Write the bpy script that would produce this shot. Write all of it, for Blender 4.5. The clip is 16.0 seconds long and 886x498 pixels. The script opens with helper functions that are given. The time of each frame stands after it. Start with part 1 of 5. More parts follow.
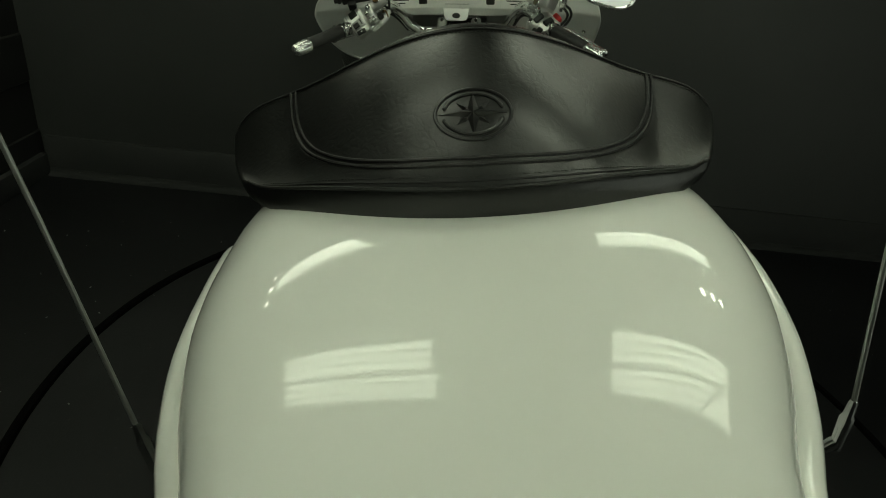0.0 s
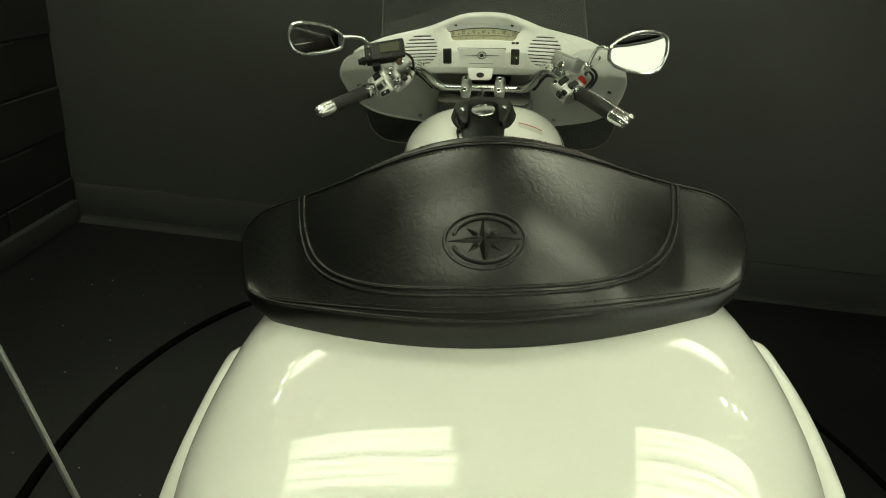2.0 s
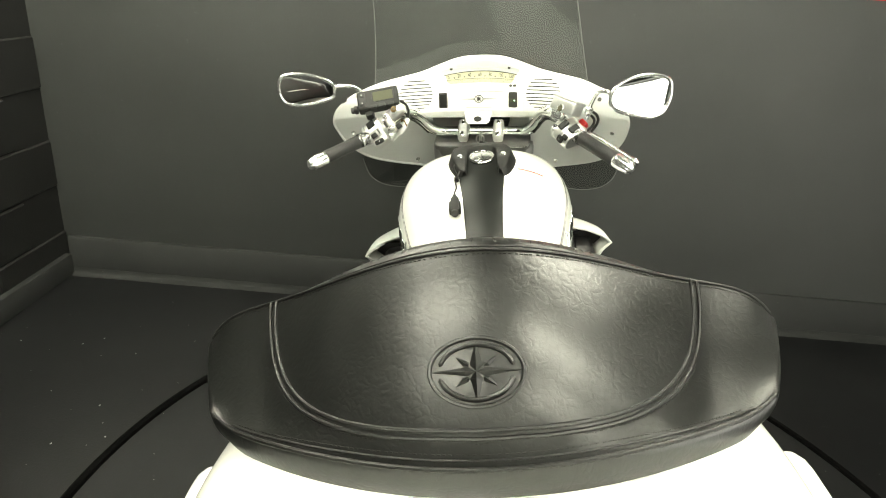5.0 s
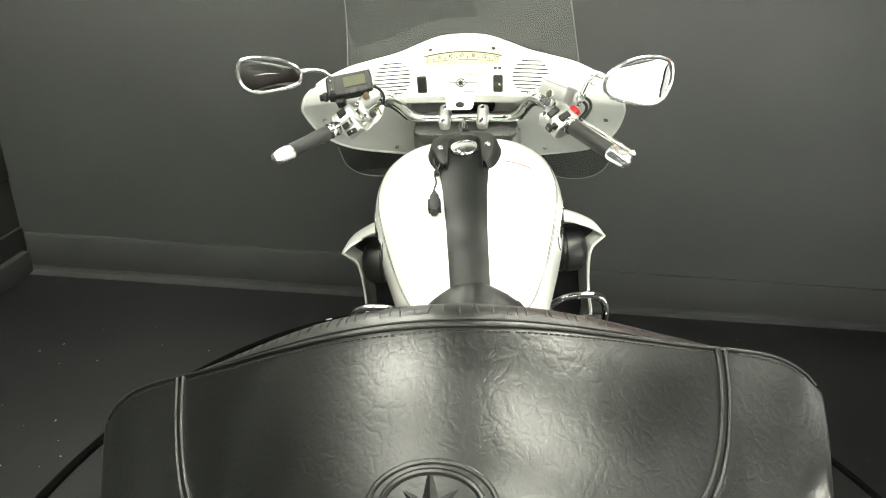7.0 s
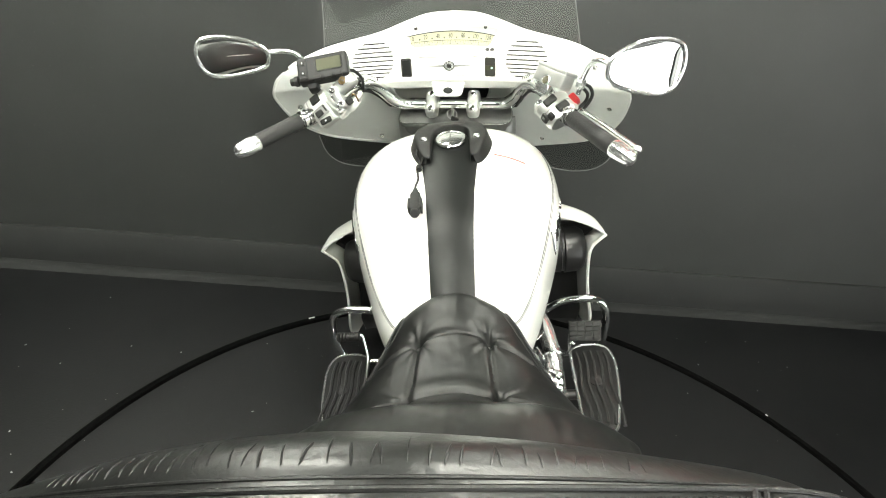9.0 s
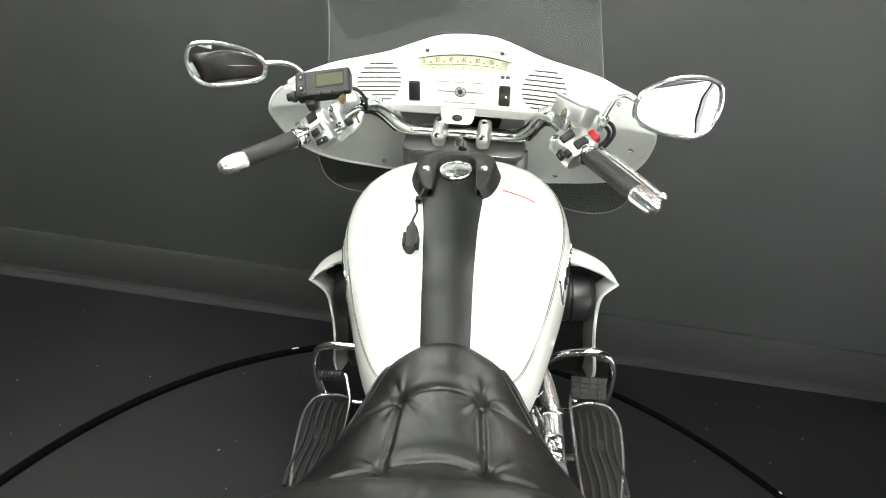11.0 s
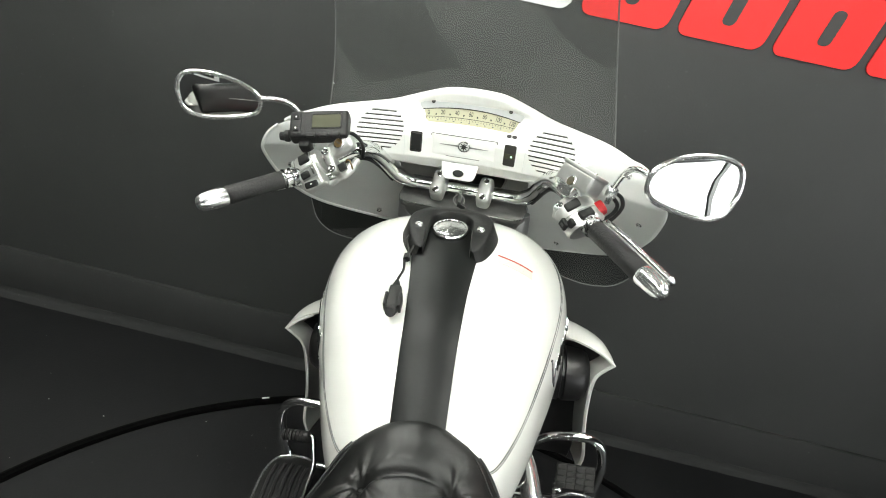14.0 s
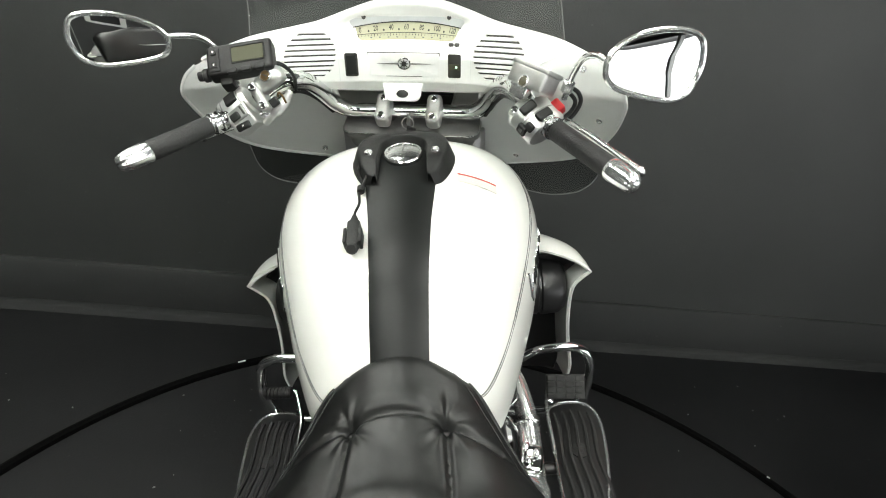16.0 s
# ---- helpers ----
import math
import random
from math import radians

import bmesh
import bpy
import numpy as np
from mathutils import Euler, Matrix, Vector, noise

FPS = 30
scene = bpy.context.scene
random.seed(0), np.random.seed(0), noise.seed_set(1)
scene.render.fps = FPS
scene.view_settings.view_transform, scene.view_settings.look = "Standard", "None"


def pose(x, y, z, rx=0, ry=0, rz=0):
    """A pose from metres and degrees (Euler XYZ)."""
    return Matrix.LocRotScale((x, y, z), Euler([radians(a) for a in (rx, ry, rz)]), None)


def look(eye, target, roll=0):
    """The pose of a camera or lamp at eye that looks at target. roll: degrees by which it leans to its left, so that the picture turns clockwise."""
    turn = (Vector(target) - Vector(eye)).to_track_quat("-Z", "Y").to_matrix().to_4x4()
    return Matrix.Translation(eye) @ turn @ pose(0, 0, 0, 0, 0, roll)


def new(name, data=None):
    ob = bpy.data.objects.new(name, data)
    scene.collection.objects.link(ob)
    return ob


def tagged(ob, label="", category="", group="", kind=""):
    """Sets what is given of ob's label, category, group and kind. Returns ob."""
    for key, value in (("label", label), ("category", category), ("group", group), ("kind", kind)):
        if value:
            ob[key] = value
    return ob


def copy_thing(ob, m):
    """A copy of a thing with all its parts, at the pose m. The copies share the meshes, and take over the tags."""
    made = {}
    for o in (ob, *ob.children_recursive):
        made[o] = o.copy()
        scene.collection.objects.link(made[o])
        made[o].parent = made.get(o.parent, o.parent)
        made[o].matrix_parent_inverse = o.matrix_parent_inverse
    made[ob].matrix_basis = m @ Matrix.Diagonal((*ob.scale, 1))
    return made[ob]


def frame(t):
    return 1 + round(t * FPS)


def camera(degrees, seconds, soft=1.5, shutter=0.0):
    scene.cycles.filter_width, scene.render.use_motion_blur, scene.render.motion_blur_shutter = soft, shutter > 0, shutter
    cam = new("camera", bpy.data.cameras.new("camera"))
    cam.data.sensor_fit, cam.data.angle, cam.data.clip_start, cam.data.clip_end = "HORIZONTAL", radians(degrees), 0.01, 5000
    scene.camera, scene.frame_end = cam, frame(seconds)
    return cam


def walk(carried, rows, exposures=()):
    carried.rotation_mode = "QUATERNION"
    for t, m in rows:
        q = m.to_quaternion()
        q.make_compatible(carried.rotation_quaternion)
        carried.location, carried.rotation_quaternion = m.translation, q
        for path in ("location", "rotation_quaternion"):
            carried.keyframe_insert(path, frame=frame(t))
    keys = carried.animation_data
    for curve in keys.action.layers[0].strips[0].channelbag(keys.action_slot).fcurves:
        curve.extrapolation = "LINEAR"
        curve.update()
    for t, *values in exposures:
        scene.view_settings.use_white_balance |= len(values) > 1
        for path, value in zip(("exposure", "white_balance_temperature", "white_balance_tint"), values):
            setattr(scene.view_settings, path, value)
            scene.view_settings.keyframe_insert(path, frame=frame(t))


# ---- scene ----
cam = camera(76.0, 16.0, soft=1.0)
PATH = [
    (0, (-0.2981, 0.4453, 1.2581), (-0.1403, 2.1733, 0.2636), 10.79),
    (0.5, (-0.2965, 0.4654, 1.2815), (-0.1539, 2.1951, 0.2877), 10.99),
    (1, (-0.2968, 0.4851, 1.3020), (-0.1906, 2.2579, 0.3823), 10.61),
    (1.5, (-0.2962, 0.5068, 1.3118), (-0.2197, 2.2867, 0.4029), 10.51),
    (2, (-0.2942, 0.5256, 1.3291), (-0.2408, 2.3024, 0.4125), 10.18),
    (2.5, (-0.2999, 0.5407, 1.3332), (-0.2698, 2.3200, 0.4205), 10.17),
    (3, (-0.2932, 0.5521, 1.3463), (-0.2780, 2.3356, 0.4414), 9.88),
    (3.5, (-0.2909, 0.5636, 1.3535), (-0.2859, 2.3509, 0.4561), 9.05),
    (4, (-0.2827, 0.5765, 1.3574), (-0.2783, 2.3689, 0.4701), 8.28),
    (4.5, (-0.2871, 0.6066, 1.3714), (-0.2732, 2.4072, 0.5010), 8.25),
    (5, (-0.2867, 0.6363, 1.3770), (-0.2683, 2.4473, 0.5285), 8.03),
    (7.5, (-0.2451, 0.8396, 1.3836), (-0.1779, 2.5997, 0.4362), 7.96),
    (8, (-0.2238, 0.8857, 1.3839), (-0.1568, 2.6331, 0.4134), 7.89),
    (8.5, (-0.2174, 0.9222, 1.3797), (-0.1617, 2.6617, 0.3943), 7.92),
    (11, (-0.2023, 1.0845, 1.3352), (-0.1745, 2.8686, 0.4318), 12.06),
    (11.5, (-0.2030, 1.1229, 1.3341), (-0.2410, 2.9310, 0.4801), 12.90),
    (12, (-0.1946, 1.1522, 1.3324), (-0.2636, 2.9832, 0.5308), 13.99),
    (12.5, (-0.1908, 1.1619, 1.3292), (-0.2622, 3.0072, 0.5612), 15.67),
    (13, (-0.1883, 1.1749, 1.3275), (-0.2461, 3.0297, 0.5815), 16.55),
    (13.5, (-0.1856, 1.1818, 1.3264), (-0.2216, 3.0402, 0.5882), 17.08),
    (14, (-0.1860, 1.1874, 1.3262), (-0.2000, 3.0395, 0.5716), 16.94),
    (14.5, (-0.1921, 1.1930, 1.3215), (-0.1859, 3.0246, 0.5183), 15.49),
    (15, (-0.1844, 1.2068, 1.3192), (-0.1486, 3.0272, 0.4916), 12.52),
    (15.5, (-0.1716, 1.2285, 1.2939), (-0.0812, 3.0256, 0.4209), 11.62),
    (16, (-0.1739, 1.2419, 1.2756), (-0.0177, 3.0111, 0.3560), 10.58),
]

EXPOSURES = [
    (0.0, -1.8, 7450, -12), (1.0, -1.26, 7800, -14), (1.5, -1.14, 8200, -14), (2.0, -0.98, 8250, -12), (3.5, 0.12, 8350, -2), (5.0, 0.96, 7550, 4),
    (7.5, 1.1, 7050, 6), (8.5, 1.07, 6950, 7), (11.0, 0.86, 6600, 10), (12.5, 0.42, 6600, 10), (16.0, 0.33, 6600, 10),
]
walk(cam, [(t, look(eye, target, roll)) for t, eye, target, roll in PATH], EXPOSURES)

# ---- light: an unlit hall with fluorescent ceiling fixtures ----
world = bpy.data.worlds.new("hall_world")
world.use_nodes = True
world.node_tree.nodes["Background"].inputs[0].default_value = (0.5, 0.53, 0.5, 1)
world.node_tree.nodes["Background"].inputs[1].default_value = 0.01
scene.world = world
TUBE_STRENGTH = 17.0


# ---- materials ----
def material(name, base, rough=0.5, metal=0.0, vary=0.0, scale=8.0, grain=0.0, grain_scale=60.0, coat=0.0, rough_vary=0.0,
             dark=None, spec=0.5):
    m = bpy.data.materials.new(name)
    m.use_nodes = True
    nt = m.node_tree
    b = nt.nodes["Principled BSDF"]
    b.inputs["Base Color"].default_value = (*base, 1)
    b.inputs["Roughness"].default_value = rough
    b.inputs["Metallic"].default_value = metal
    b.inputs["Specular IOR Level"].default_value = spec
    b.inputs["Coat Weight"].default_value = coat
    b.inputs["Coat Roughness"].default_value = 0.015
    co = nt.nodes.new("ShaderNodeTexCoord")
    if vary or rough_vary:
        n = nt.nodes.new("ShaderNodeTexNoise")
        n.inputs["Scale"].default_value, n.inputs["Detail"].default_value = scale, 5
        n.inputs["Roughness"].default_value = 0.6
        nt.links.new(co.outputs["Object"], n.inputs["Vector"])
        if vary:
            r = nt.nodes.new("ShaderNodeValToRGB")
            d = dark or tuple(c * (1 - vary) for c in base)
            r.color_ramp.elements[0].position, r.color_ramp.elements[1].position = 0.3, 0.7
            r.color_ramp.elements[0].color, r.color_ramp.elements[1].color = (*d, 1), (*base, 1)
            nt.links.new(n.outputs["Fac"], r.inputs["Fac"])
            nt.links.new(r.outputs["Color"], b.inputs["Base Color"])
        if rough_vary:
            q = nt.nodes.new("ShaderNodeMapRange")
            q.inputs["To Min"].default_value, q.inputs["To Max"].default_value = max(0.02, rough - rough_vary), rough + rough_vary
            nt.links.new(n.outputs["Fac"], q.inputs["Value"])
            nt.links.new(q.outputs["Result"], b.inputs["Roughness"])
    if grain:
        g = nt.nodes.new("ShaderNodeTexNoise")
        g.inputs["Scale"].default_value, g.inputs["Detail"].default_value = grain_scale, 6
        nt.links.new(co.outputs["Object"], g.inputs["Vector"])
        u = nt.nodes.new("ShaderNodeBump")
        u.inputs["Strength"].default_value, u.inputs["Distance"].default_value = grain, 0.004
        nt.links.new(g.outputs["Fac"], u.inputs["Height"])
        nt.links.new(u.outputs["Normal"], b.inputs["Normal"])
    return m


def leather(name, base, rough, crinkle, depth, gloss):
    """Black hide: pebble grain, crinkles in patches, and worn, shinier places."""
    m = material(name, base, rough, vary=0.35, scale=9)
    nt = m.node_tree
    b = nt.nodes["Principled BSDF"]
    b.inputs["Specular IOR Level"].default_value = gloss
    co = nt.nodes.new("ShaderNodeTexCoord")

    def cloud(scale, detail, distortion, roughness=0.55):
        n = nt.nodes.new("ShaderNodeTexNoise")
        for key, value in (("Scale", scale), ("Detail", detail), ("Distortion", distortion), ("Roughness", roughness)):
            n.inputs[key].default_value = value
        nt.links.new(co.outputs["Object"], n.inputs["Vector"])
        return n.outputs["Fac"]

    def maths(kind, x, y):
        n = nt.nodes.new("ShaderNodeMath")
        n.operation = kind
        for k, v in enumerate((x, y)):
            if isinstance(v, (int, float)):
                n.inputs[k].default_value = v
            else:
                nt.links.new(v, n.inputs[k])
        return n.outputs[0]

    # fine creases, deep in some patches and faint in others, over a pebbled grain
    bend = nt.nodes.new("ShaderNodeTexNoise")
    bend.inputs["Scale"].default_value, bend.inputs["Detail"].default_value = crinkle * 0.5, 3
    nt.links.new(co.outputs["Object"], bend.inputs["Vector"])
    shift = nt.nodes.new("ShaderNodeVectorMath")
    shift.operation = "MULTIPLY_ADD"
    shift.inputs[1].default_value = (0.03, 0.03, 0.03)
    nt.links.new(bend.outputs["Color"], shift.inputs[0])
    nt.links.new(co.outputs["Object"], shift.inputs[2])
    net = nt.nodes.new("ShaderNodeTexVoronoi")
    net.feature = "DISTANCE_TO_EDGE"
    net.inputs["Scale"].default_value = crinkle
    nt.links.new(shift.outputs[0], net.inputs["Vector"])
    crease = maths("MINIMUM", maths("MULTIPLY", net.outputs["Distance"], 4.0), 1.0)
    where = maths("ADD", maths("MULTIPLY", cloud(6.0, 2, 0.0), 0.3), 0.08)
    pebble = nt.nodes.new("ShaderNodeTexVoronoi")
    pebble.inputs["Scale"].default_value = 620
    nt.links.new(co.outputs["Object"], pebble.inputs["Vector"])
    height = maths("ADD", maths("MULTIPLY", maths("MULTIPLY", crease, where), 0.45), maths("MULTIPLY", pebble.outputs["Distance"], 0.035))
    height = maths("ADD", height, maths("MULTIPLY", maths("MULTIPLY", cloud(crinkle * 0.6, 6, 0.4, 0.65), where), 1.25))
    height = maths("ADD", height, maths("MULTIPLY", cloud(16, 3, 0.2), 0.4))
    u = nt.nodes.new("ShaderNodeBump")
    u.inputs["Strength"].default_value, u.inputs["Distance"].default_value = depth, 0.003
    nt.links.new(height, u.inputs["Height"])
    nt.links.new(u.outputs["Normal"], b.inputs["Normal"])
    q = nt.nodes.new("ShaderNodeMapRange")
    q.inputs["From Min"].default_value, q.inputs["From Max"].default_value = 0.3, 0.7
    q.inputs["To Min"].default_value, q.inputs["To Max"].default_value = rough - 0.05, rough + 0.08
    nt.links.new(cloud(14, 6, 0.5), q.inputs["Value"])
    nt.links.new(q.outputs["Result"], b.inputs["Roughness"])
    return m


def glowing(name, colour, strength):
    m = bpy.data.materials.new(name)
    m.use_nodes = True
    b = m.node_tree.nodes["Principled BSDF"]
    b.inputs["Base Color"].default_value = (0.8, 0.8, 0.8, 1)
    b.inputs["Emission Color"].default_value = (*colour, 1)
    b.inputs["Emission Strength"].default_value = strength
    return m


def clear(name, tint, rough=0.02, ior=1.49, dust=0.0):
    """Thin tinted acrylic: lets light straight through and mirrors at its surface."""
    m = bpy.data.materials.new(name)
    m.use_nodes = True
    nt = m.node_tree
    nt.nodes.clear()
    out = nt.nodes.new("ShaderNodeOutputMaterial")
    mix = nt.nodes.new("ShaderNodeMixShader")
    t = nt.nodes.new("ShaderNodeBsdfTransparent")
    t.inputs["Color"].default_value = (*tint, 1)
    g = nt.nodes.new("ShaderNodeBsdfGlossy")
    g.inputs["Roughness"].default_value = rough
    f = nt.nodes.new("ShaderNodeFresnel")
    f.inputs["IOR"].default_value = ior
    nt.links.new(f.outputs[0], mix.inputs[0])
    if dust:
        film = nt.nodes.new("ShaderNodeBsdfDiffuse")
        film.inputs["Color"].default_value = (0.75, 0.76, 0.74, 1)
        thin = nt.nodes.new("ShaderNodeMixShader")
        thin.inputs[0].default_value = dust
        nt.links.new(t.outputs[0], thin.inputs[1])
        nt.links.new(film.outputs[0], thin.inputs[2])
        nt.links.new(thin.outputs[0], mix.inputs[1])
    else:
        nt.links.new(t.outputs[0], mix.inputs[1])
    nt.links.new(g.outputs[0], mix.inputs[2])
    nt.links.new(mix.outputs[0], out.inputs[0])
    return m


WHITE = material("pearl_white_paint", (0.78, 0.79, 0.75), 0.3, vary=0.03, scale=5, coat=0.9, spec=0.12)
WHITE_DASH = material("white_moulded_plastic", (0.8, 0.81, 0.78), 0.34, vary=0.05, scale=10, grain=0.04, grain_scale=300)
WHITE_SURROUND = material("grey_white_dial_surround", (0.6, 0.62, 0.62), 0.45, vary=0.05, scale=10)
WHITE_INNER = material("grey_white_inner_panel", (0.66, 0.68, 0.66), 0.5, vary=0.08, scale=8, grain=0.08, grain_scale=200)
HIDE = leather("black_glossy_hide", (0.008, 0.0085, 0.008), 0.33, 95, 0.27, 0.66)
HIDE_SEAT = leather("black_seat_hide", (0.011, 0.0115, 0.011), 0.36, 70, 0.08, 0.45)
PIPING = material("black_piping", (0.0045, 0.0045, 0.0045), 0.45, grain=0.3, grain_scale=180)
THREAD = material("dark_thread", (0.013, 0.013, 0.012), 0.7)
CHROME = material("chrome", (0.82, 0.83, 0.82), 0.06, metal=1.0, rough_vary=0.03, scale=30)
SATIN = material("brushed_aluminium", (0.6, 0.61, 0.6), 0.24, metal=1.0, vary=0.12, scale=40, rough_vary=0.08)
BLACK = material("black_plastic", (0.013, 0.0135, 0.013), 0.46, vary=0.3, scale=20, grain=0.15, grain_scale=260, spec=0.35)
STRIP = material("black_satin_strip", (0.006, 0.007, 0.0065), 0.37, vary=0.25, scale=6, rough_vary=0.06, grain=0.03, grain_scale=40, spec=0.3)
CAST = material("polished_cast_alloy", (0.74, 0.75, 0.74), 0.24, metal=0.88, vary=0.12, scale=40, rough_vary=0.08)
RUBBER = material("black_rubber", (0.018, 0.018, 0.018), 0.62, vary=0.25, scale=30, grain=0.3, grain_scale=240)
YOKE_PAINT = material("worn_grey_metal_paint", (0.16, 0.16, 0.154), 0.36, metal=0.4, vary=0.25, scale=25, grain=0.05, grain_scale=150)
GUNMETAL = material("grey_painted_metal", (0.3, 0.305, 0.295), 0.36, metal=0.6, vary=0.2, scale=12)
ENGINE = material("black_engine_paint", (0.018, 0.018, 0.018), 0.36, vary=0.4, scale=12, grain=0.1, grain_scale=90)
RED = material("red_switch", (0.55, 0.02, 0.025), 0.4)
MIRROR = material("mirror_glass", (0.9, 0.91, 0.9), 0.01, metal=1.0)
DIAL = material("cream_dial", (0.46, 0.45, 0.3), 0.4, vary=0.06, scale=20)
INK = material("dark_ink", (0.03, 0.03, 0.025), 0.5)
LCD = material("grey_green_lcd", (0.075, 0.077, 0.048), 0.6, spec=0.2, vary=0.1, scale=30)
LIP = material("dull_black_rubber", (0.002, 0.002, 0.002), 0.9, spec=0.03, grain=0.2, grain_scale=80)
EDGE = material("acrylic_edge", (0.16, 0.165, 0.16), 0.2)
POLISH = material("polished_bright_metal", (0.86, 0.87, 0.86), 0.19, metal=0.88, rough_vary=0.05, scale=30)
RAW = material("cast_aluminium", (0.6, 0.61, 0.59), 0.34, metal=0.78, vary=0.15, scale=40, rough_vary=0.08)
GREEN = glowing("green_indicator", (0.1, 0.8, 0.4), 0.5)
PINSTRIPE = material("grey_pinstripe", (0.12, 0.125, 0.12), 0.35)
STICKER = material("white_sticker", (0.62, 0.6, 0.54), 0.5)
DUSTY = material("dusty_grey_rubber", (0.028, 0.028, 0.027), 0.7, vary=0.3, scale=40, grain=0.2, grain_scale=240)
STICKER_RED = material("red_print", (0.5, 0.06, 0.05), 0.5)
BRASS = material("amber_sight_glass", (0.14, 0.09, 0.035), 0.25, vary=0.4, scale=120)
SIGHT = material("olive_sight_glass", (0.09, 0.085, 0.05), 0.2, vary=0.3, scale=120)
SHIELD = clear("tinted_acrylic", (0.86, 0.88, 0.86), 0.004, 1.5, 0.035)
DEFLECTOR = clear("smoked_acrylic", (0.5, 0.51, 0.5))
TUBE = glowing("fluorescent_tube", (0.97, 1.0, 0.95), TUBE_STRENGTH)
TYRE = material("tyre_rubber", (0.018, 0.018, 0.018), 0.75, grain=0.3, grain_scale=90)


def wall_paint(name, base, rough, dust, spec=0.5):
    """Black wall paint with faint roller texture, scuffs and grey dust."""
    m = material(name, base, rough, grain=0.12, grain_scale=150, rough_vary=0.08, scale=2.2, spec=spec)
    nt = m.node_tree
    b = nt.nodes["Principled BSDF"]
    co = nt.nodes.new("ShaderNodeTexCoord")
    n = nt.nodes.new("ShaderNodeTexNoise")
    n.inputs["Scale"].default_value, n.inputs["Detail"].default_value = 1.7, 8
    f = nt.nodes.new("ShaderNodeTexNoise")
    f.inputs["Scale"].default_value, f.inputs["Detail"].default_value = 75, 3
    r = nt.nodes.new("ShaderNodeValToRGB")
    r.color_ramp.elements[0].position, r.color_ramp.elements[1].position = 0.35, 0.75
    r.color_ramp.elements[0].color = (*base, 1)
    r.color_ramp.elements[1].color = (*[c + dust * 0.35 for c in base], 1)
    s = nt.nodes.new("ShaderNodeValToRGB")
    s.color_ramp.elements[0].position, s.color_ramp.elements[1].position = 0.70, 0.76
    s.color_ramp.elements[0].color, s.color_ramp.elements[1].color = (0, 0, 0, 1), (1, 1, 1, 1)
    mix = nt.nodes.new("ShaderNodeMix")
    mix.data_type = "RGBA"
    mix.inputs["B"].default_value = (*[c + dust for c in base], 1)
    for x in (n, f):
        nt.links.new(co.outputs["Object"], x.inputs["Vector"])
    nt.links.new(n.outputs["Fac"], r.inputs["Fac"])
    nt.links.new(f.outputs["Fac"], s.inputs["Fac"])
    nt.links.new(s.outputs["Color"], mix.inputs["Factor"])
    nt.links.new(r.outputs["Color"], mix.inputs["A"])
    nt.links.new(mix.outputs["Result"], b.inputs["Base Color"])
    return m


WALL = wall_paint("black_wall_paint", (0.026, 0.028, 0.027), 0.55, 0.018)
BLOCK = wall_paint("black_block_paint", (0.007, 0.007, 0.007), 0.55, 0.006, 0.35)
KERB = wall_paint("dusty_black_skirting", (0.02, 0.021, 0.021), 0.65, 0.02, 0.2)
COVE = wall_paint("dust_grey_cove", (0.02, 0.021, 0.021), 0.8, 0.03, 0.1)
DAY = glowing("daylight", (0.95, 0.98, 1.0), 2.2)
FLOOR = wall_paint("black_floor_paint", (0.0034, 0.0037, 0.0042), 0.5, 0.012, 0.3)
DECK = wall_paint("black_deck_carpet", (0.0048, 0.0052, 0.0058), 0.6, 0.012, 0.3)
CEILING = material("dark_ceiling_paint", (0.05, 0.05, 0.05), 0.9, vary=0.3, scale=3, grain=0.2)
PALE = material("white_wall_paint", (0.8, 0.8, 0.78), 0.6, vary=0.05, scale=2)
SIGN_RED = material("red_sign_vinyl", (0.66, 0.012, 0.01), 0.5, vary=0.08, scale=6)
SIGN_WHITE = material("white_sign_vinyl", (0.8, 0.8, 0.8), 0.4, vary=0.05, scale=6)
GRIT = material("grey_lint", (0.3, 0.3, 0.29), 0.8)
BULB = glowing("lamp_bulb", (1.0, 0.98, 0.92), 60.0)
HOUSING = material("white_enamel_housing", (0.7, 0.7, 0.68), 0.5, vary=0.1, scale=5)


# ---- mesh helpers ----
def lerp(table, x):
    """Values from rows (x, a, b, ...) by straight lines."""
    t = np.array(table, float)
    v = [float(np.interp(x, t[:, 0], t[:, k])) for k in range(1, t.shape[1])]
    return v if len(v) > 1 else v[0]


def smooth_lerp(table, x):
    """The same along a smooth curve."""
    t = np.array(table, float)
    k = int(np.clip(np.searchsorted(t[:, 0], x) - 1, 0, len(t) - 2))
    x0, x1 = t[k, 0], t[k + 1, 0]
    u = float(np.clip((x - x0) / (x1 - x0), 0, 1))
    lo, hi = max(k - 1, 0), min(k + 2, len(t) - 1)
    m0 = (t[k + 1, 1:] - t[lo, 1:]) / (t[k + 1, 0] - t[lo, 0]) * (x1 - x0)
    m1 = (t[hi, 1:] - t[k, 1:]) / (t[hi, 0] - t[k, 0]) * (x1 - x0)
    v = (2*u**3 - 3*u**2 + 1) * t[k, 1:] + (u**3 - 2*u**2 + u) * m0 + (3*u**2 - 2*u**3) * t[k + 1, 1:] + (u**3 - u**2) * m1
    return [float(a) for a in v] if len(v) > 1 else float(v[0])


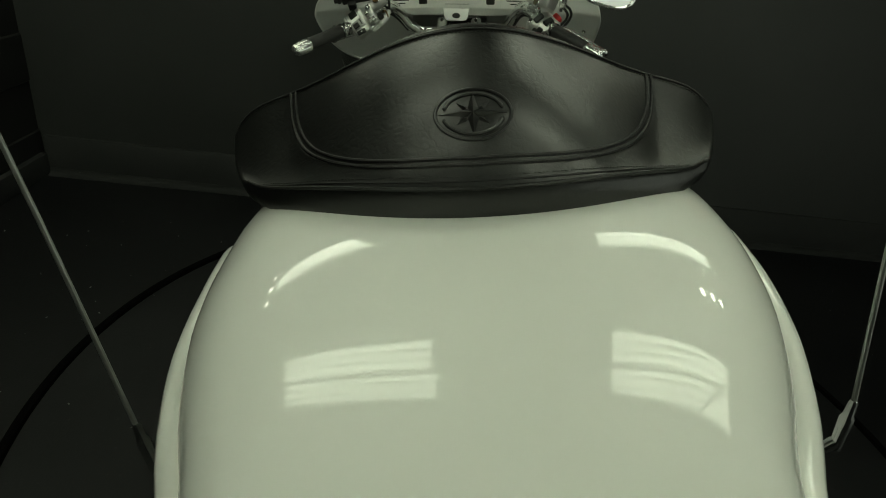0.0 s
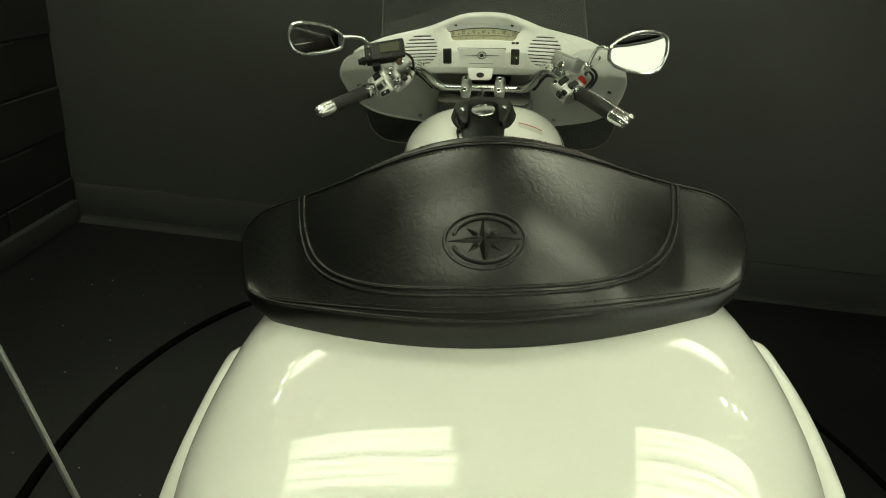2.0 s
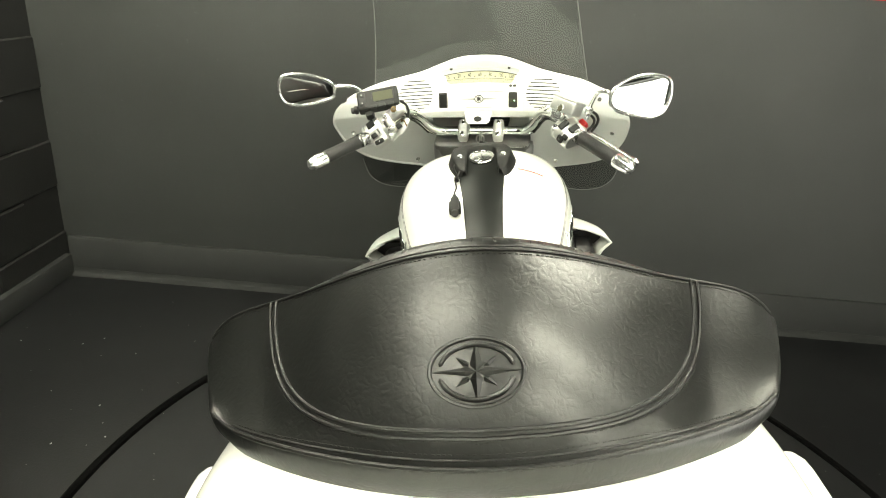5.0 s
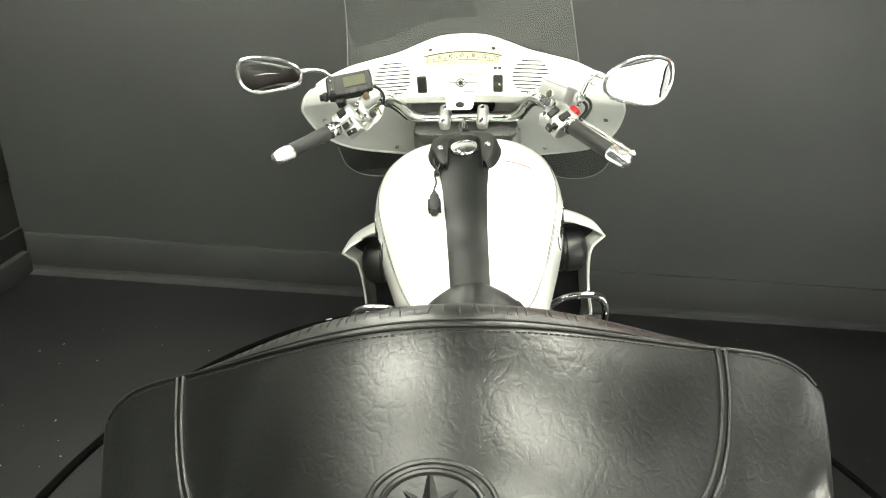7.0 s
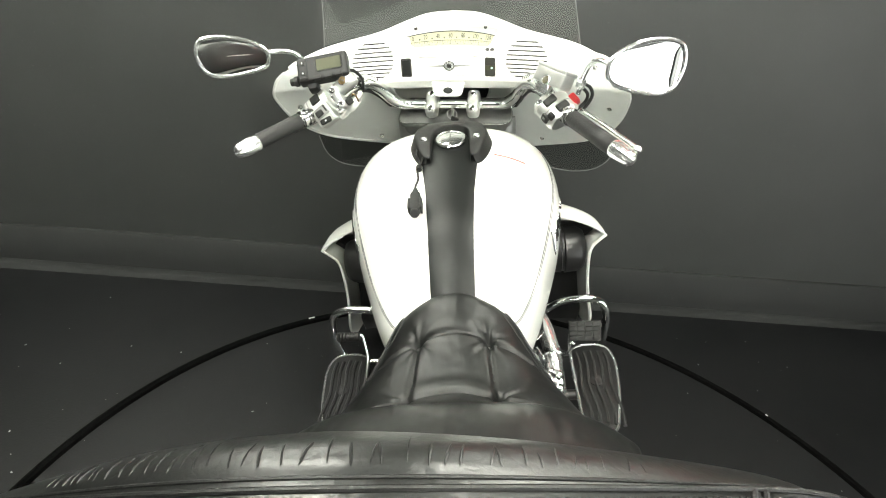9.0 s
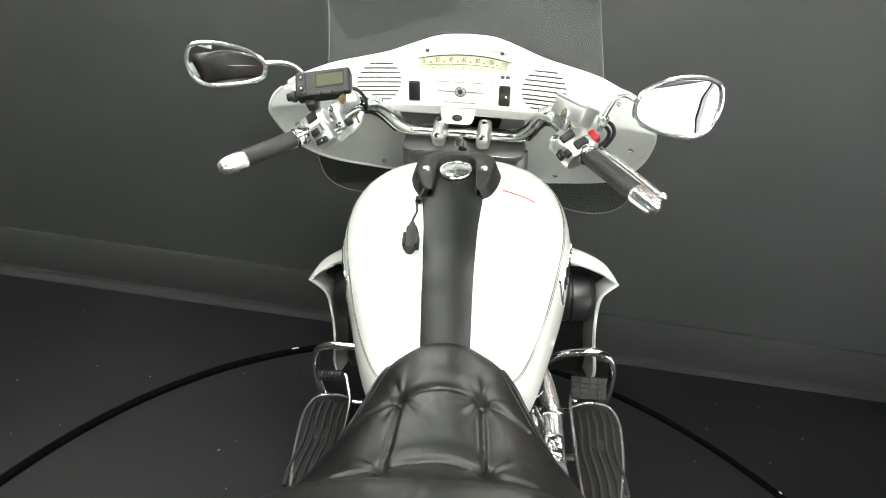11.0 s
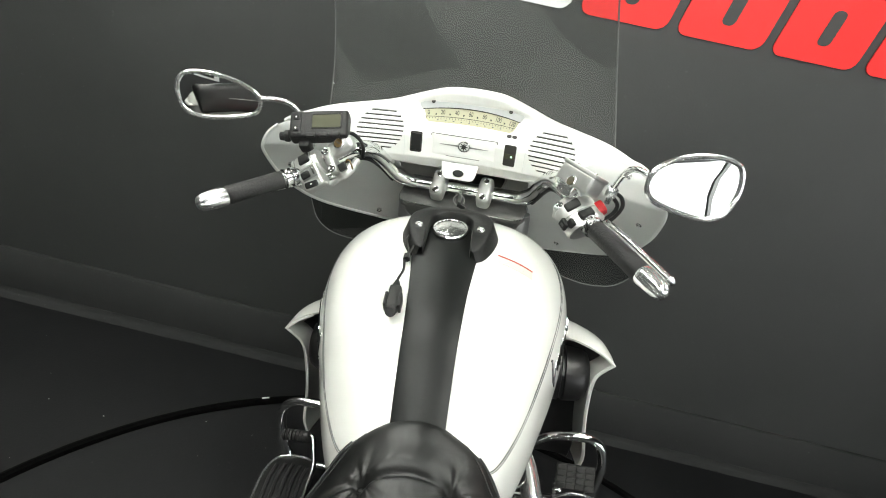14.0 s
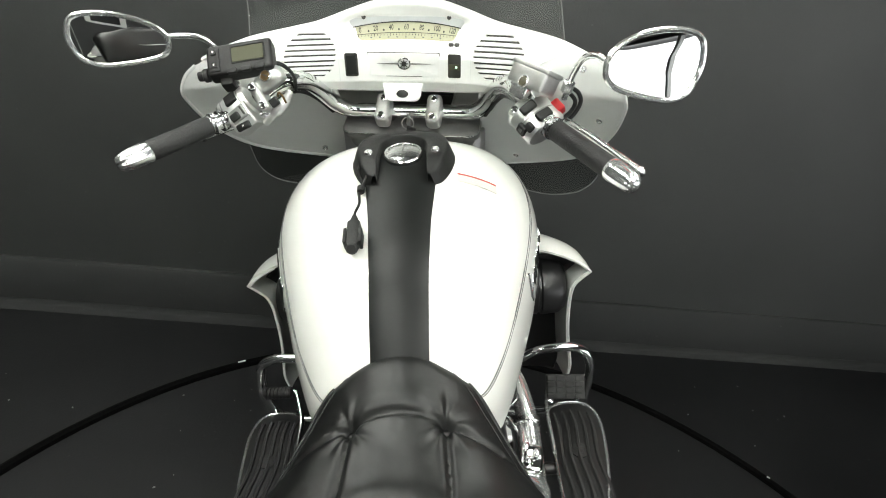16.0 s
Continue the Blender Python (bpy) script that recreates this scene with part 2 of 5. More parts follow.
def glide(points, steps=8, closed=False):
    """A smooth curve through points."""
    p = [Vector(q) for q in points]
    n = len(p)
    out = []
    for i in range(n if closed else n - 1):
        a, b = p[i], p[(i + 1) % n]
        z = p[i - 1] if (i or closed) else a - (b - a)
        c = p[(i + 2) % n] if (closed or i + 2 < n) else b + (b - a)
        for s in range(steps):
            u = s / steps
            out.append(0.5 * (2*a + (b - z)*u + (2*z - 5*a + 4*b - c)*u*u + (3*a - z - 3*b + c)*u**3))
    if not closed:
        out.append(p[-1])
    return out


def loft(rings, caps=True, closed=True, bm=None):
    """A skin over rings of equally many points."""
    bm = bm or bmesh.new()
    rows = [[bm.verts.new(p) for p in ring] for ring in rings]
    n = len(rows[0])
    for a, b in zip(rows, rows[1:]):
        for i in range(n if closed else n - 1):
            j = (i + 1) % n
            bm.faces.new((a[i], a[j], b[j], b[i]))
    if caps and closed:
        bm.faces.new(rows[0][::-1])
        bm.faces.new(rows[-1])
    return bm


def sheet(points, thick=0.0):
    """A grid of points as a skin; thick gives it a second side."""
    bm = bmesh.new()
    rows = [[bm.verts.new(p) for p in row] for row in points]
    for a, b in zip(rows, rows[1:]):
        for i in range(len(a) - 1):
            bm.faces.new((a[i], a[i + 1], b[i + 1], b[i]))
    if thick:
        bm.normal_update()
        bmesh.ops.solidify(bm, geom=bm.faces[:], thickness=thick)
    return bm


def tube(points, radius, sides=12, bm=None, closed=False, caps=True):
    """A round tube along points; radius one number or one for each point."""
    p = [Vector(q) for q in points]
    n = len(p)
    rr = radius if isinstance(radius, (list, tuple)) else [radius] * n
    rings, up = [], None
    for i in range(n):
        a = p[i - 1] if (i or closed) else p[0]
        b = p[(i + 1) % n] if (closed or i + 1 < n) else p[-1]
        t = (b - a).normalized()
        if up is None:
            up = t.orthogonal().normalized()
        up = (up - t * up.dot(t)).normalized()
        side = t.cross(up)
        rings.append([p[i] + rr[i] * (math.cos(2*math.pi*k/sides) * up + math.sin(2*math.pi*k/sides) * side) for k in range(sides)])
    if closed:
        rings.append(rings[0])
        bm = loft(rings, False, True, bm)
        bmesh.ops.remove_doubles(bm, verts=bm.verts[:], dist=1e-6)
        return bm
    return loft(rings, caps, True, bm)


def turned(profile, at, axis, sides=28, bm=None):
    """A turned body: rows (along, radius) on the axis from at."""
    axis = Vector(axis).normalized()
    u = axis.orthogonal().normalized()
    v = axis.cross(u)
    at = Vector(at)
    rings = [[at + axis*h + max(r, 1e-4)*(math.cos(2*math.pi*k/sides)*u + math.sin(2*math.pi*k/sides)*v) for k in range(sides)] for h, r in profile]
    return loft(rings, True, True, bm)


def rounded_box(size, m, bevel=0.003, segments=2, bm=None):
    b = bmesh.new()
    bmesh.ops.create_cube(b, size=1)
    b.transform(Matrix.Diagonal((*size, 1)))
    if bevel:
        bmesh.ops.bevel(b, geom=b.edges[:], offset=min(bevel, min(size) * 0.45), segments=segments, affect="EDGES", profile=0.6)
    b.transform(m)
    if bm is None:
        return b
    me = bpy.data.meshes.new("tmp")
    b.to_mesh(me)
    b.free()
    bm.from_mesh(me)
    bpy.data.meshes.remove(me)
    return bm


def plate(outline, m, thick, bevel=0.0):
    """A flat outline (u, v) with thickness, laid by m (w is its face)."""
    b = bmesh.new()
    f = b.faces.new([b.verts.new((u, v, 0)) for u, v in outline])
    b.normal_update()
    if f.normal.z < 0:
        f.normal_flip()
    top = bmesh.ops.extrude_face_region(b, geom=[f])
    bmesh.ops.translate(b, verts=[v for v in top["geom"] if isinstance(v, bmesh.types.BMVert)], vec=(0, 0, thick))
    bmesh.ops.recalc_face_normals(b, faces=b.faces[:])
    if bevel:
        rim = [e for e in b.edges if all(v.co.z > thick * 0.5 for v in e.verts)]
        bmesh.ops.bevel(b, geom=rim, offset=bevel, segments=2, affect="EDGES", profile=0.6)
    b.transform(m)
    return b


def rounded_rect(w, h, r, n=5):
    pts = []
    for cx, cy, a in ((w/2 - r, h/2 - r, 0), (-w/2 + r, h/2 - r, 90), (-w/2 + r, -h/2 + r, 180), (w/2 - r, -h/2 + r, 270)):
        for k in range(n):
            t = radians(a + 90 * k / (n - 1))
            pts.append((cx + r * math.cos(t), cy + r * math.sin(t)))
    return pts


def frame_at(origin, face, up=(0, 0, 1)):
    """A pose whose z looks along face and whose y is near up."""
    z = Vector(face).normalized()
    x = Vector(up).cross(z).normalized()
    y = z.cross(x)
    m = Matrix((x, y, z)).transposed().to_4x4()
    m.translation = Vector(origin)
    return m


def part(name, bm, mat, parent, label="", flat=False, sharp=38):
    me = bpy.data.meshes.new(name)
    bmesh.ops.recalc_face_normals(bm, faces=bm.faces[:])
    bm.to_mesh(me)
    bm.free()
    me.materials.append(mat)
    if not flat:
        me.shade_smooth()
        me.set_sharp_from_angle(angle=radians(sharp))
    ob = new(name, me)
    ob.parent = parent
    if label:
        ob["label"] = label
    return ob


def mesh_thing(name, bm, mat, label, category, kind="", group="", flat=False):
    return tagged(part(name, bm, mat, None, "", flat), label, category, group, kind)


def empty(name, m=Matrix()):
    ob = new(name)
    ob.matrix_world = m
    return ob


def lettering(text, size, m, depth=0.0004):
    """Letters of the built-in font as a mesh."""
    cu = bpy.data.curves.new("letters", "FONT")
    cu.body, cu.size, cu.extrude, cu.align_x, cu.align_y = text, size, depth, "CENTER", "CENTER"
    ob = bpy.data.objects.new("letters", cu)
    me = bpy.data.meshes.new_from_object(ob)
    b = bmesh.new()
    b.from_mesh(me)
    b.transform(m)
    bpy.data.objects.remove(ob)
    bpy.data.curves.remove(cu)
    bpy.data.meshes.remove(me)
    return b


# ---- the hall ----
def slab(name, size, m, mat, label, category):
    return mesh_thing(name, rounded_box(size, m, 0.0), mat, label, category, "structure", flat=True)


CEIL = 2.6
WALL_TURN = 5.52
slab("floor", (8.6, 10.6, 0.2), pose(0.9, -0.9, -0.1), FLOOR, "black painted concrete floor, dusty and scuffed", "floor")
BACK = pose(0.0, 3.015, 0, 0, 0, WALL_TURN)
slab("wall_back", (6.6, 0.2, CEIL), BACK @ pose(1.2, 0.1, CEIL / 2), WALL, "matt black painted back wall behind the motorcycle", "wall")
# the right wall has a wide opening to the daylight outside
slab("wall_right_1", (0.2, 2.4, CEIL), pose(4.3, 2.5, CEIL / 2), WALL, "black painted side wall", "wall")
slab("wall_right_2", (0.2, 0.4, CEIL), pose(4.3, -4.8, CEIL / 2), WALL, "black painted side wall", "wall")
slab("wall_right_3", (0.2, 5.9, 0.12), pose(4.3, -1.65, CEIL - 0.06), WALL, "black lintel over the open doorway", "wall")
slab("backdrop", (0.05, 11.0, 5.6), pose(6.0, -2.0, 2.0), DAY, "bright daylight outside the open doorway", "backdrop")
slab("door_post", (0.12, 0.07, CEIL - 0.12), pose(4.3, -1.4, (CEIL - 0.12) / 2), GUNMETAL, "grey steel post in the doorway", "post")
slab("wall_rear", (6.6, 0.2, CEIL), pose(1.1, -5.0, CEIL / 2), WALL, "black wall at the far end of the hall", "wall")
slab("ceiling", (8.6, 10.6, 0.15), pose(0.9, -0.9, CEIL + 0.075), CEILING, "dark painted ceiling of the hall", "ceiling")
wall_left = slab("wall_left", (0.2, 8.2, CEIL), pose(-2.012, -1.1, CEIL / 2), BLOCK, "black painted concrete block wall", "wall")

# sloped skirting along the back wall, with a dusty cove at its foot
def skirting(x, prof):
    return [BACK @ Vector((x, y, z + (0.009 * x if z > 0.1 else 0.0))) for y, z in prof]


FACE = [(0.0, 0.03), (0.0, 0.186), (-0.012, 0.186), (-0.018, 0.178), (-0.027, 0.06), (-0.03, 0.03)]
FLARE = [(0.0, 0.0), (0.0, 0.029), (-0.03, 0.029), (-0.034, 0.018), (-0.042, 0.008), (-0.056, 0.003), (-0.058, 0.0)]
LEDGE = [(0.0, 0.1865), (0.0, 0.1885), (-0.011, 0.1885), (-0.0135, 0.187), (-0.0135, 0.1865)]
places = (-1.9, -0.6, 0.7, 2.0, 3.3, 4.2)
base = mesh_thing("baseboard", loft([skirting(x, FACE) for x in places]), KERB, "dusty black skirting along the back wall", "baseboard", "structure")
part("cove", loft([skirting(x, FLARE) for x in places]), COVE, base, "grey dusty cove at its foot")
part("ledge", loft([skirting(x, LEDGE) for x in places]), COVE, base, "thin dusty top edge")
mesh_thing("baseboard_left", rounded_box((0.03, 4.2, 0.1), pose(-1.888, 0.7, 0.05), 0.008), KERB, "dusty black skirting along the block wall", "baseboard", "structure")

# round turning platform, let into the floor, with a rubber lip
RIM_X, RIM_Y, RIM_R = 0.09, 1.62, 1.275
deck = empty("turntable", pose(RIM_X, RIM_Y, 0))
tagged(deck, "round black turning platform with a rubber lip", "turntable")
part("platform", turned([(0.0, RIM_R - 0.02), (0.004, RIM_R - 0.012), (0.006, RIM_R - 0.03)], (0, 0, 0), (0, 0, 1), 120), DECK, deck, "black carpeted deck")
ring = [(RIM_R * math.cos(a), RIM_R * math.sin(a), 0.006) for a in [2 * math.pi * k / 180 for k in range(180)]]
part("lip", tube(ring, 0.0135, 8, closed=True), LIP, deck, "raised black rubber lip")
# two small pale boxes stand for highlights on the lip
for a, w in ((123.6, 0.024), (41, 0.01)):
    c, s = math.cos(radians(a)), math.sin(radians(a))
    glint = bmesh.new()
    rounded_box((0.006, w, 0.003), Matrix.Translation((RIM_R * c, RIM_R * s, 0.0215)) @ pose(0, 0, 0, 0, 0, a), 0.001, 1, glint)
    part("lip_glint", glint, PALE, deck, "pale painted glint on the lip")

# lint and grit on the floor
rng = random.Random(5)
grit = bmesh.new()
for k in range(420):
    r = 0.0007 + 0.0016 * rng.random() ** 2.5
    x, y = rng.uniform(-1.85, 2.4), rng.uniform(0.2, 3.0)
    if y > 2.9 + 0.0966 * x:
        continue
    z = 0.0063 if math.hypot(x - RIM_X, y - RIM_Y) < RIM_R - 0.02 else 0.0003
    q = pose(x, y, z, 0, 0, rng.uniform(0, 360))
    vs = [grit.verts.new(q @ Vector(p)) for p in ((-r * 2, -r, 0), (r * 2, -r, 0), (r, r, 0), (-r, r, 0), (0, 0, r))]
    for i in range(4):
        grit.faces.new((vs[i], vs[(i + 1) % 4], vs[4]))
mesh_thing("floor_grit", grit, GRIT, "pale lint and grit on the black floor", "grit", "stuff", flat=True)


# painted sign high on the back wall: a row of slanted blocks, drawn as plain shapes
def sign_block(w, h, slant):
    b = bmesh.new()
    outline = rounded_rect(w, h, min(w, h) * 0.16)
    q = plate([(u + slant * v, v) for u, v in outline], Matrix(), 0.004)
    me = bpy.data.meshes.new("tmp")
    q.to_mesh(me)
    q.free()
    b.from_mesh(me)
    bpy.data.meshes.remove(me)
    return b


sign = empty("wall_sign", BACK @ pose(0.117, 0, 1.531, 0, -4.5, 0))
tagged(sign, "large slanted white and red painted block sign on the black wall", "sign")
for k in range(-6, 6):
    u = 0.292 * k
    b = sign_block(0.262, 0.2, 0.2)
    b.transform(pose(u, -0.001, 0, 90, 0, 0))
    part("block", b, SIGN_WHITE if k < 0 else SIGN_RED, sign, "slanted painted block", flat=True)
    slot = plate([(a + 0.2 * c, c) for a, c in rounded_rect(0.04, 0.1, 0.016)], pose(u, -0.0052, 0, 90, 0, 0), 0.0012)
    part("slot", slot, WALL, sign, "narrow black slot", flat=True)
for k in range(5):
    part("tagline_bar", rounded_box((0.09, 0.003, 0.035), pose(0.63 + 0.11 * k, -0.002, 0.13 + 0.002 * k), 0.001), SIGN_WHITE, sign, "small white bar of writing", flat=True)


# ceiling fixtures with bare tubes
def ceiling_light(m):
    top = empty("ceiling_light", m)
    tagged(top, "white fluorescent fixture with bare tubes under the ceiling", "ceiling light", "ceiling lights")
    part("housing", rounded_box((1.2, 0.19, 0.04), pose(0, 0, 0.035), 0.006), HOUSING, top)
    for k in range(3):
        y = -0.062 + 0.062 * k
        part("tube", tube([(-0.57, y, -0.02), (0.57, y, -0.02)], 0.015, 10), TUBE, top, "glowing fluorescent tube")
        for s in (-1, 1):
            part("socket", rounded_box((0.02, 0.04, 0.05), pose(s * 0.581, y, -0.008), 0.003), HOUSING, top)
    return top


LAMP_Z = CEIL - 0.055
first = ceiling_light(pose(-1.29, 2.02, LAMP_Z, 0, 0, -7))
for x, y, turn in ((-1.26, 1.8, -7), (0.62, 1.72, -11), (0.58, 1.51, -11), (-1.26, 0.92, -7), (-1.23, 0.7, -7), (0.72, 0.6, -11), (0.68, 0.39, -11),
                   (-1.23, -0.16, -7), (-1.2, -0.38, -7), (0.8, -0.46, -11), (0.76, -0.67, -11), (-1.2, -2.4, -7), (0.4, -2.6, -11)):
    copy_thing(first, pose(x, y, LAMP_Z, 0, 0, turn))
# two more hang lower, close to the back wall
for x, y, z, turn in ((-1.22, 2.64, 2.06, 4), (0.74, 2.62, 2.4, -2)):
    hung = copy_thing(first, pose(x, y, z, 0, 0, turn))
    for side_ in (-1, 1):
        part("hanger", tube([(side_ * 0.4, 0, 0.05), (side_ * 0.4, 0, CEIL - z + 0.002)], 0.004, 8), HOUSING, hung, "thin white hanging rod")

# short rails with three bright lamp heads
def lamp_rail(m):
    top = empty("lamp_rail", m)
    tagged(top, "short white ceiling rail with three bright lamp heads", "ceiling light", "lamp rails")
    part("rail", rounded_box((0.5, 0.035, 0.025), pose(0, 0, 0.04), 0.004), HOUSING, top)
    for k in range(3):
        c = Vector((-0.17 + 0.17 * k, 0, 0))
        head = part("lamp_head", turned([(0.045, 0.012), (0.04, 0.03), (-0.02, 0.05), (-0.05, 0.056), (-0.05, 0.05), (-0.03, 0.044)], c, (0, 0, 1), 16), HOUSING, top)
        part("bulb", turned([(-0.044, 0.0), (-0.04, 0.03), (-0.032, 0.042)], c, (0, 0, 1), 16), BULB, head, "glowing bulb")
    part("bracket", rounded_box((0.05, 0.12, 0.02), pose(0, 0.06, 0.058), 0.003), HOUSING, top)
    return top


rail = lamp_rail(pose(-1.76, 2.4, 1.95, 0, 0, 90))
copy_thing(rail, pose(1.15, 2.15, 2.49))

# framed window and a pale notice on the far wall, which the mirrors show
win = empty("window_1", pose(1.15, -4.89, 1.85))
tagged(win, "white framed window at the far end of the hall", "window", kind="structure")
for x, z, w, h in ((0, 0.33, 0.84, 0.12), (0, -0.33, 0.84, 0.12), (-0.36, 0, 0.12, 0.54), (0.36, 0, 0.12, 0.54)):
    part("frame_bar", rounded_box((w, 0.05, h), pose(x, 0, z), 0.006), PALE, win)
part("pane", rounded_box((0.62, 0.012, 0.56), pose(0, -0.01, 0), 0.002), BLACK, win)
mesh_thing("notice_board", rounded_box((0.24, 0.02, 0.24), pose(0.45, -4.88, 1.98), 0.004), PALE, "small pale notice board on the far wall", "notice board")


# ---- the motorcycle, leaning on its stand; its own axes: x right, y ahead, z up ----
BIKE = Matrix(((0.97667, 0.0, -0.21474, 0.0), (-0.00465, 0.99977, -0.02117, 0.0), (0.21469, 0.02167, 0.97644, -0.0283), (0, 0, 0, 1)))
bike = empty("motorcycle", BIKE)
tagged(bike, "pearl white touring motorcycle with black seat, leaning on its side stand", "motorcycle")
PIVOT = Vector((0, 2.56, 0.95))
STEER = Matrix.Translation(PIVOT) @ Matrix.Rotation(radians(-8.0), 4, Vector((0, -0.3, 0.954))) @ Matrix.Translation(-PIVOT)


def steered(bm):
    bm.transform(STEER)
    return bm


# -- trunk --
LID_W = [(0.44, 0.05), (0.46, 0.11), (0.5, 0.148), (0.6, 0.188), (0.73, 0.227), (0.8, 0.257), (0.862, 0.278), (0.914, 0.2915), (0.975, 0.3), (1.05, 0.304), (1.11, 0.302), (1.2, 0.29), (1.24, 0.265)]
LID_Z = [(0.44, 0.928), (0.46, 0.937), (0.5, 0.952), (0.6, 0.979), (0.72, 1.0045), (0.85, 1.019), (0.92, 1.0242), (1.0, 1.0268), (1.06, 1.0262), (1.1, 1.0245), (1.2, 1.01), (1.24, 0.99)]
RIM_Z = 0.925


def lid_mid(y):
    """The lid stands a little askew: its rear lies off the middle."""
    return -0.0085 * max(0.0, min(1.0, (1.02 - y) / 0.26))


def lid_point(u, y, lift=0.0):
    w, zc = smooth_lerp(LID_W, y), smooth_lerp(LID_Z, y)
    z = RIM_Z + (zc - RIM_Z) * max(0.0, 1 - abs(u) ** 5.0) ** 0.46
    return Vector((lid_mid(y) + u * w, y, z + lift))


us = [math.sin(math.pi / 2 * (k / 24 - 1)) for k in range(49)]
ys = [0.44 + 0.8 * (k / 40) ** 1.2 for k in range(41)]
trunk_rings = [[(lid_mid(y) + 0.98 * s * smooth_lerp(LID_W, y) * k, 0.44 + (y - 0.44) * 0.98 + 0.01, z) for s, y in
                [(1, v) for v in ys[::4]] + [(-1, v) for v in ys[::-4]]] for z, k in ((RIM_Z - 0.02, 1.0), (0.8, 0.97), (0.68, 0.93), (0.62, 0.88))]
trunk = part("trunk", loft(trunk_rings), WHITE, bike, "pearl white luggage trunk")
part("lid", sheet([[lid_point(u, y) for u in us] for y in ys]), WHITE, trunk, "glossy domed lid", sharp=60)
RIM_GAP = [(0.44, 0.004), (0.6, 0.005), (0.75, 0.009), (0.95, 0.014), (1.12, 0.021)]
ry = [0.44 + 0.68 * (k / 24) ** 1.3 for k in range(25)]
rim = [(lid_mid(y) + s * (smooth_lerp(LID_W, y) + lerp(RIM_GAP, y)), y, RIM_Z - 0.006) for s, y in [(1, v) for v in ry[::-1]] + [(-1, v) for v in ry]]
rim = [(rim[0][0] - 0.01, 1.145, rim[0][2] - 0.004)] + rim + [(rim[-1][0] + 0.01, 1.145, rim[-1][2] - 0.004)]
curve = glide(rim, 3)
part("rim", tube(curve, [0.0145 * min(1.0, 0.2 + 0.35 * min(k, len(curve) - 1 - k)) for k in range(len(curve))], 12), WHITE, trunk, "rounded rim under the lid")

for s in (-1, 1):
    base = Vector((s * 0.335, 0.845, 0.87))
    ant = part("antenna", turned([(-0.03, 0.006), (0.0, 0.0065), (0.012, 0.0065), (0.016, 0.0045), (0.03, 0.004), (0.034, 0.0028)], base, (s * -0.02, 0, 1), 14), CHROME, bike, "chrome antenna base")
    part("mast", tube([base + Vector((0, 0, 0.03)), base + Vector((s * 0.003 - 0.017 * (s + 1), 0.006, 0.25)), base + Vector((s * 0.008 - 0.05 * (s + 1), 0.01, 0.75))], [0.0024, 0.0022, 0.0016], 8), GUNMETAL, ant, "thin grey whip antenna")
    part("bracket", tube([base + Vector((0, 0, -0.02)), base + Vector((-s * 0.03, 0.0, -0.05)), base + Vector((-s * 0.07, 0.01, -0.06))], 0.006, 10), CHROME, ant)

# -- passenger backrest on the trunk --
# half width, then y and z along it, of the cushion's foot, lower piping and crest
FOOT = (0.2611, 1.002, 0.0673, 0.0211, 1.0196, -0.0156, -0.0044, 0.0111)
PIPED = (0.2745, 0.997, 0.0906, 0.0123, 1.0614, -0.0088, -0.0351, 0.0194)
CREST = (0.304, 1.1351, 0.1428, -0.093, 1.1898, -0.214, 0.1433, -0.0496)
S_LOW, S_TOP = 0.1, 0.6


def pad_edge(c, u):
    a = min(1.0, abs(u))
    return Vector((c[0] * u, c[1] + c[2] * a**2 + c[3] * a**4, c[4] + c[5] * a**2 + c[6] * a**4 + c[7] * a**12))


def pad_ring(u, s):
    """The cushion's skin: u across from -1 to 1, s round from the foot up the rear, over the crest and down the front."""
    s %= 1.0
    foot, low, top = (pad_edge(c, u) for c in (FOOT, PIPED, CREST))
    a = abs(u)
    if s <= S_LOW:
        r = s / S_LOW
        p = foot.lerp(low, r)
        return p + Vector((0, -0.004, 0)) * 4 * r * (1 - r)
    if s <= S_TOP:
        r = (s - S_LOW) / (S_TOP - S_LOW)
        d = top - low
        n = Vector((0, -d.z, d.y)).normalized()
        swell = max(-0.013, 0.0174 - 0.0404 * a**2 - 0.0244 * a**4) * 4 * r * (1 - r) * (1 + 0.34 * (0.5 - r))
        p = low.lerp(top, r) + n * swell
        p.x += math.copysign(0.007 * a**9 * 4 * r * (1 - r), u)
        return p
    lift, deep = 0.004 - 0.02 * a * a, 1 - 0.45 * a * a
    front = [(S_TOP, top.y, top.z), (0.63, top.y + 0.016 * deep, top.z + lift), (0.67, top.y + 0.036 * deep, top.z - 0.007 - 0.02 * a * a), (0.72, top.y + 0.056 * deep, top.z - 0.035 - 0.01 * a),
             (0.79, top.y + 0.08 * deep, 0.5 * (top.z + 0.9)), (0.87, 1.272, 0.86), (0.91, 1.262, 0.82), (0.95, 1.16, 0.84), (0.98, foot.y + 0.06, 0.95), (1.0, foot.y, foot.z)]
    y, z = smooth_lerp(front, s)
    x = lerp([(S_TOP, top.x), (0.72, top.x * 0.985), (0.97, foot.x * 0.97), (1.0, foot.x)], s)
    return Vector((x, y, z))


def pad_width(s):
    return abs(lerp([(0.0, FOOT[0]), (S_LOW, PIPED[0]), (S_TOP, CREST[0]), (1.0, CREST[0] * 0.98)], s))


def pad_point(x, s):
    return pad_ring(max(-1.0, min(1.0, x / pad_width(s))), s)


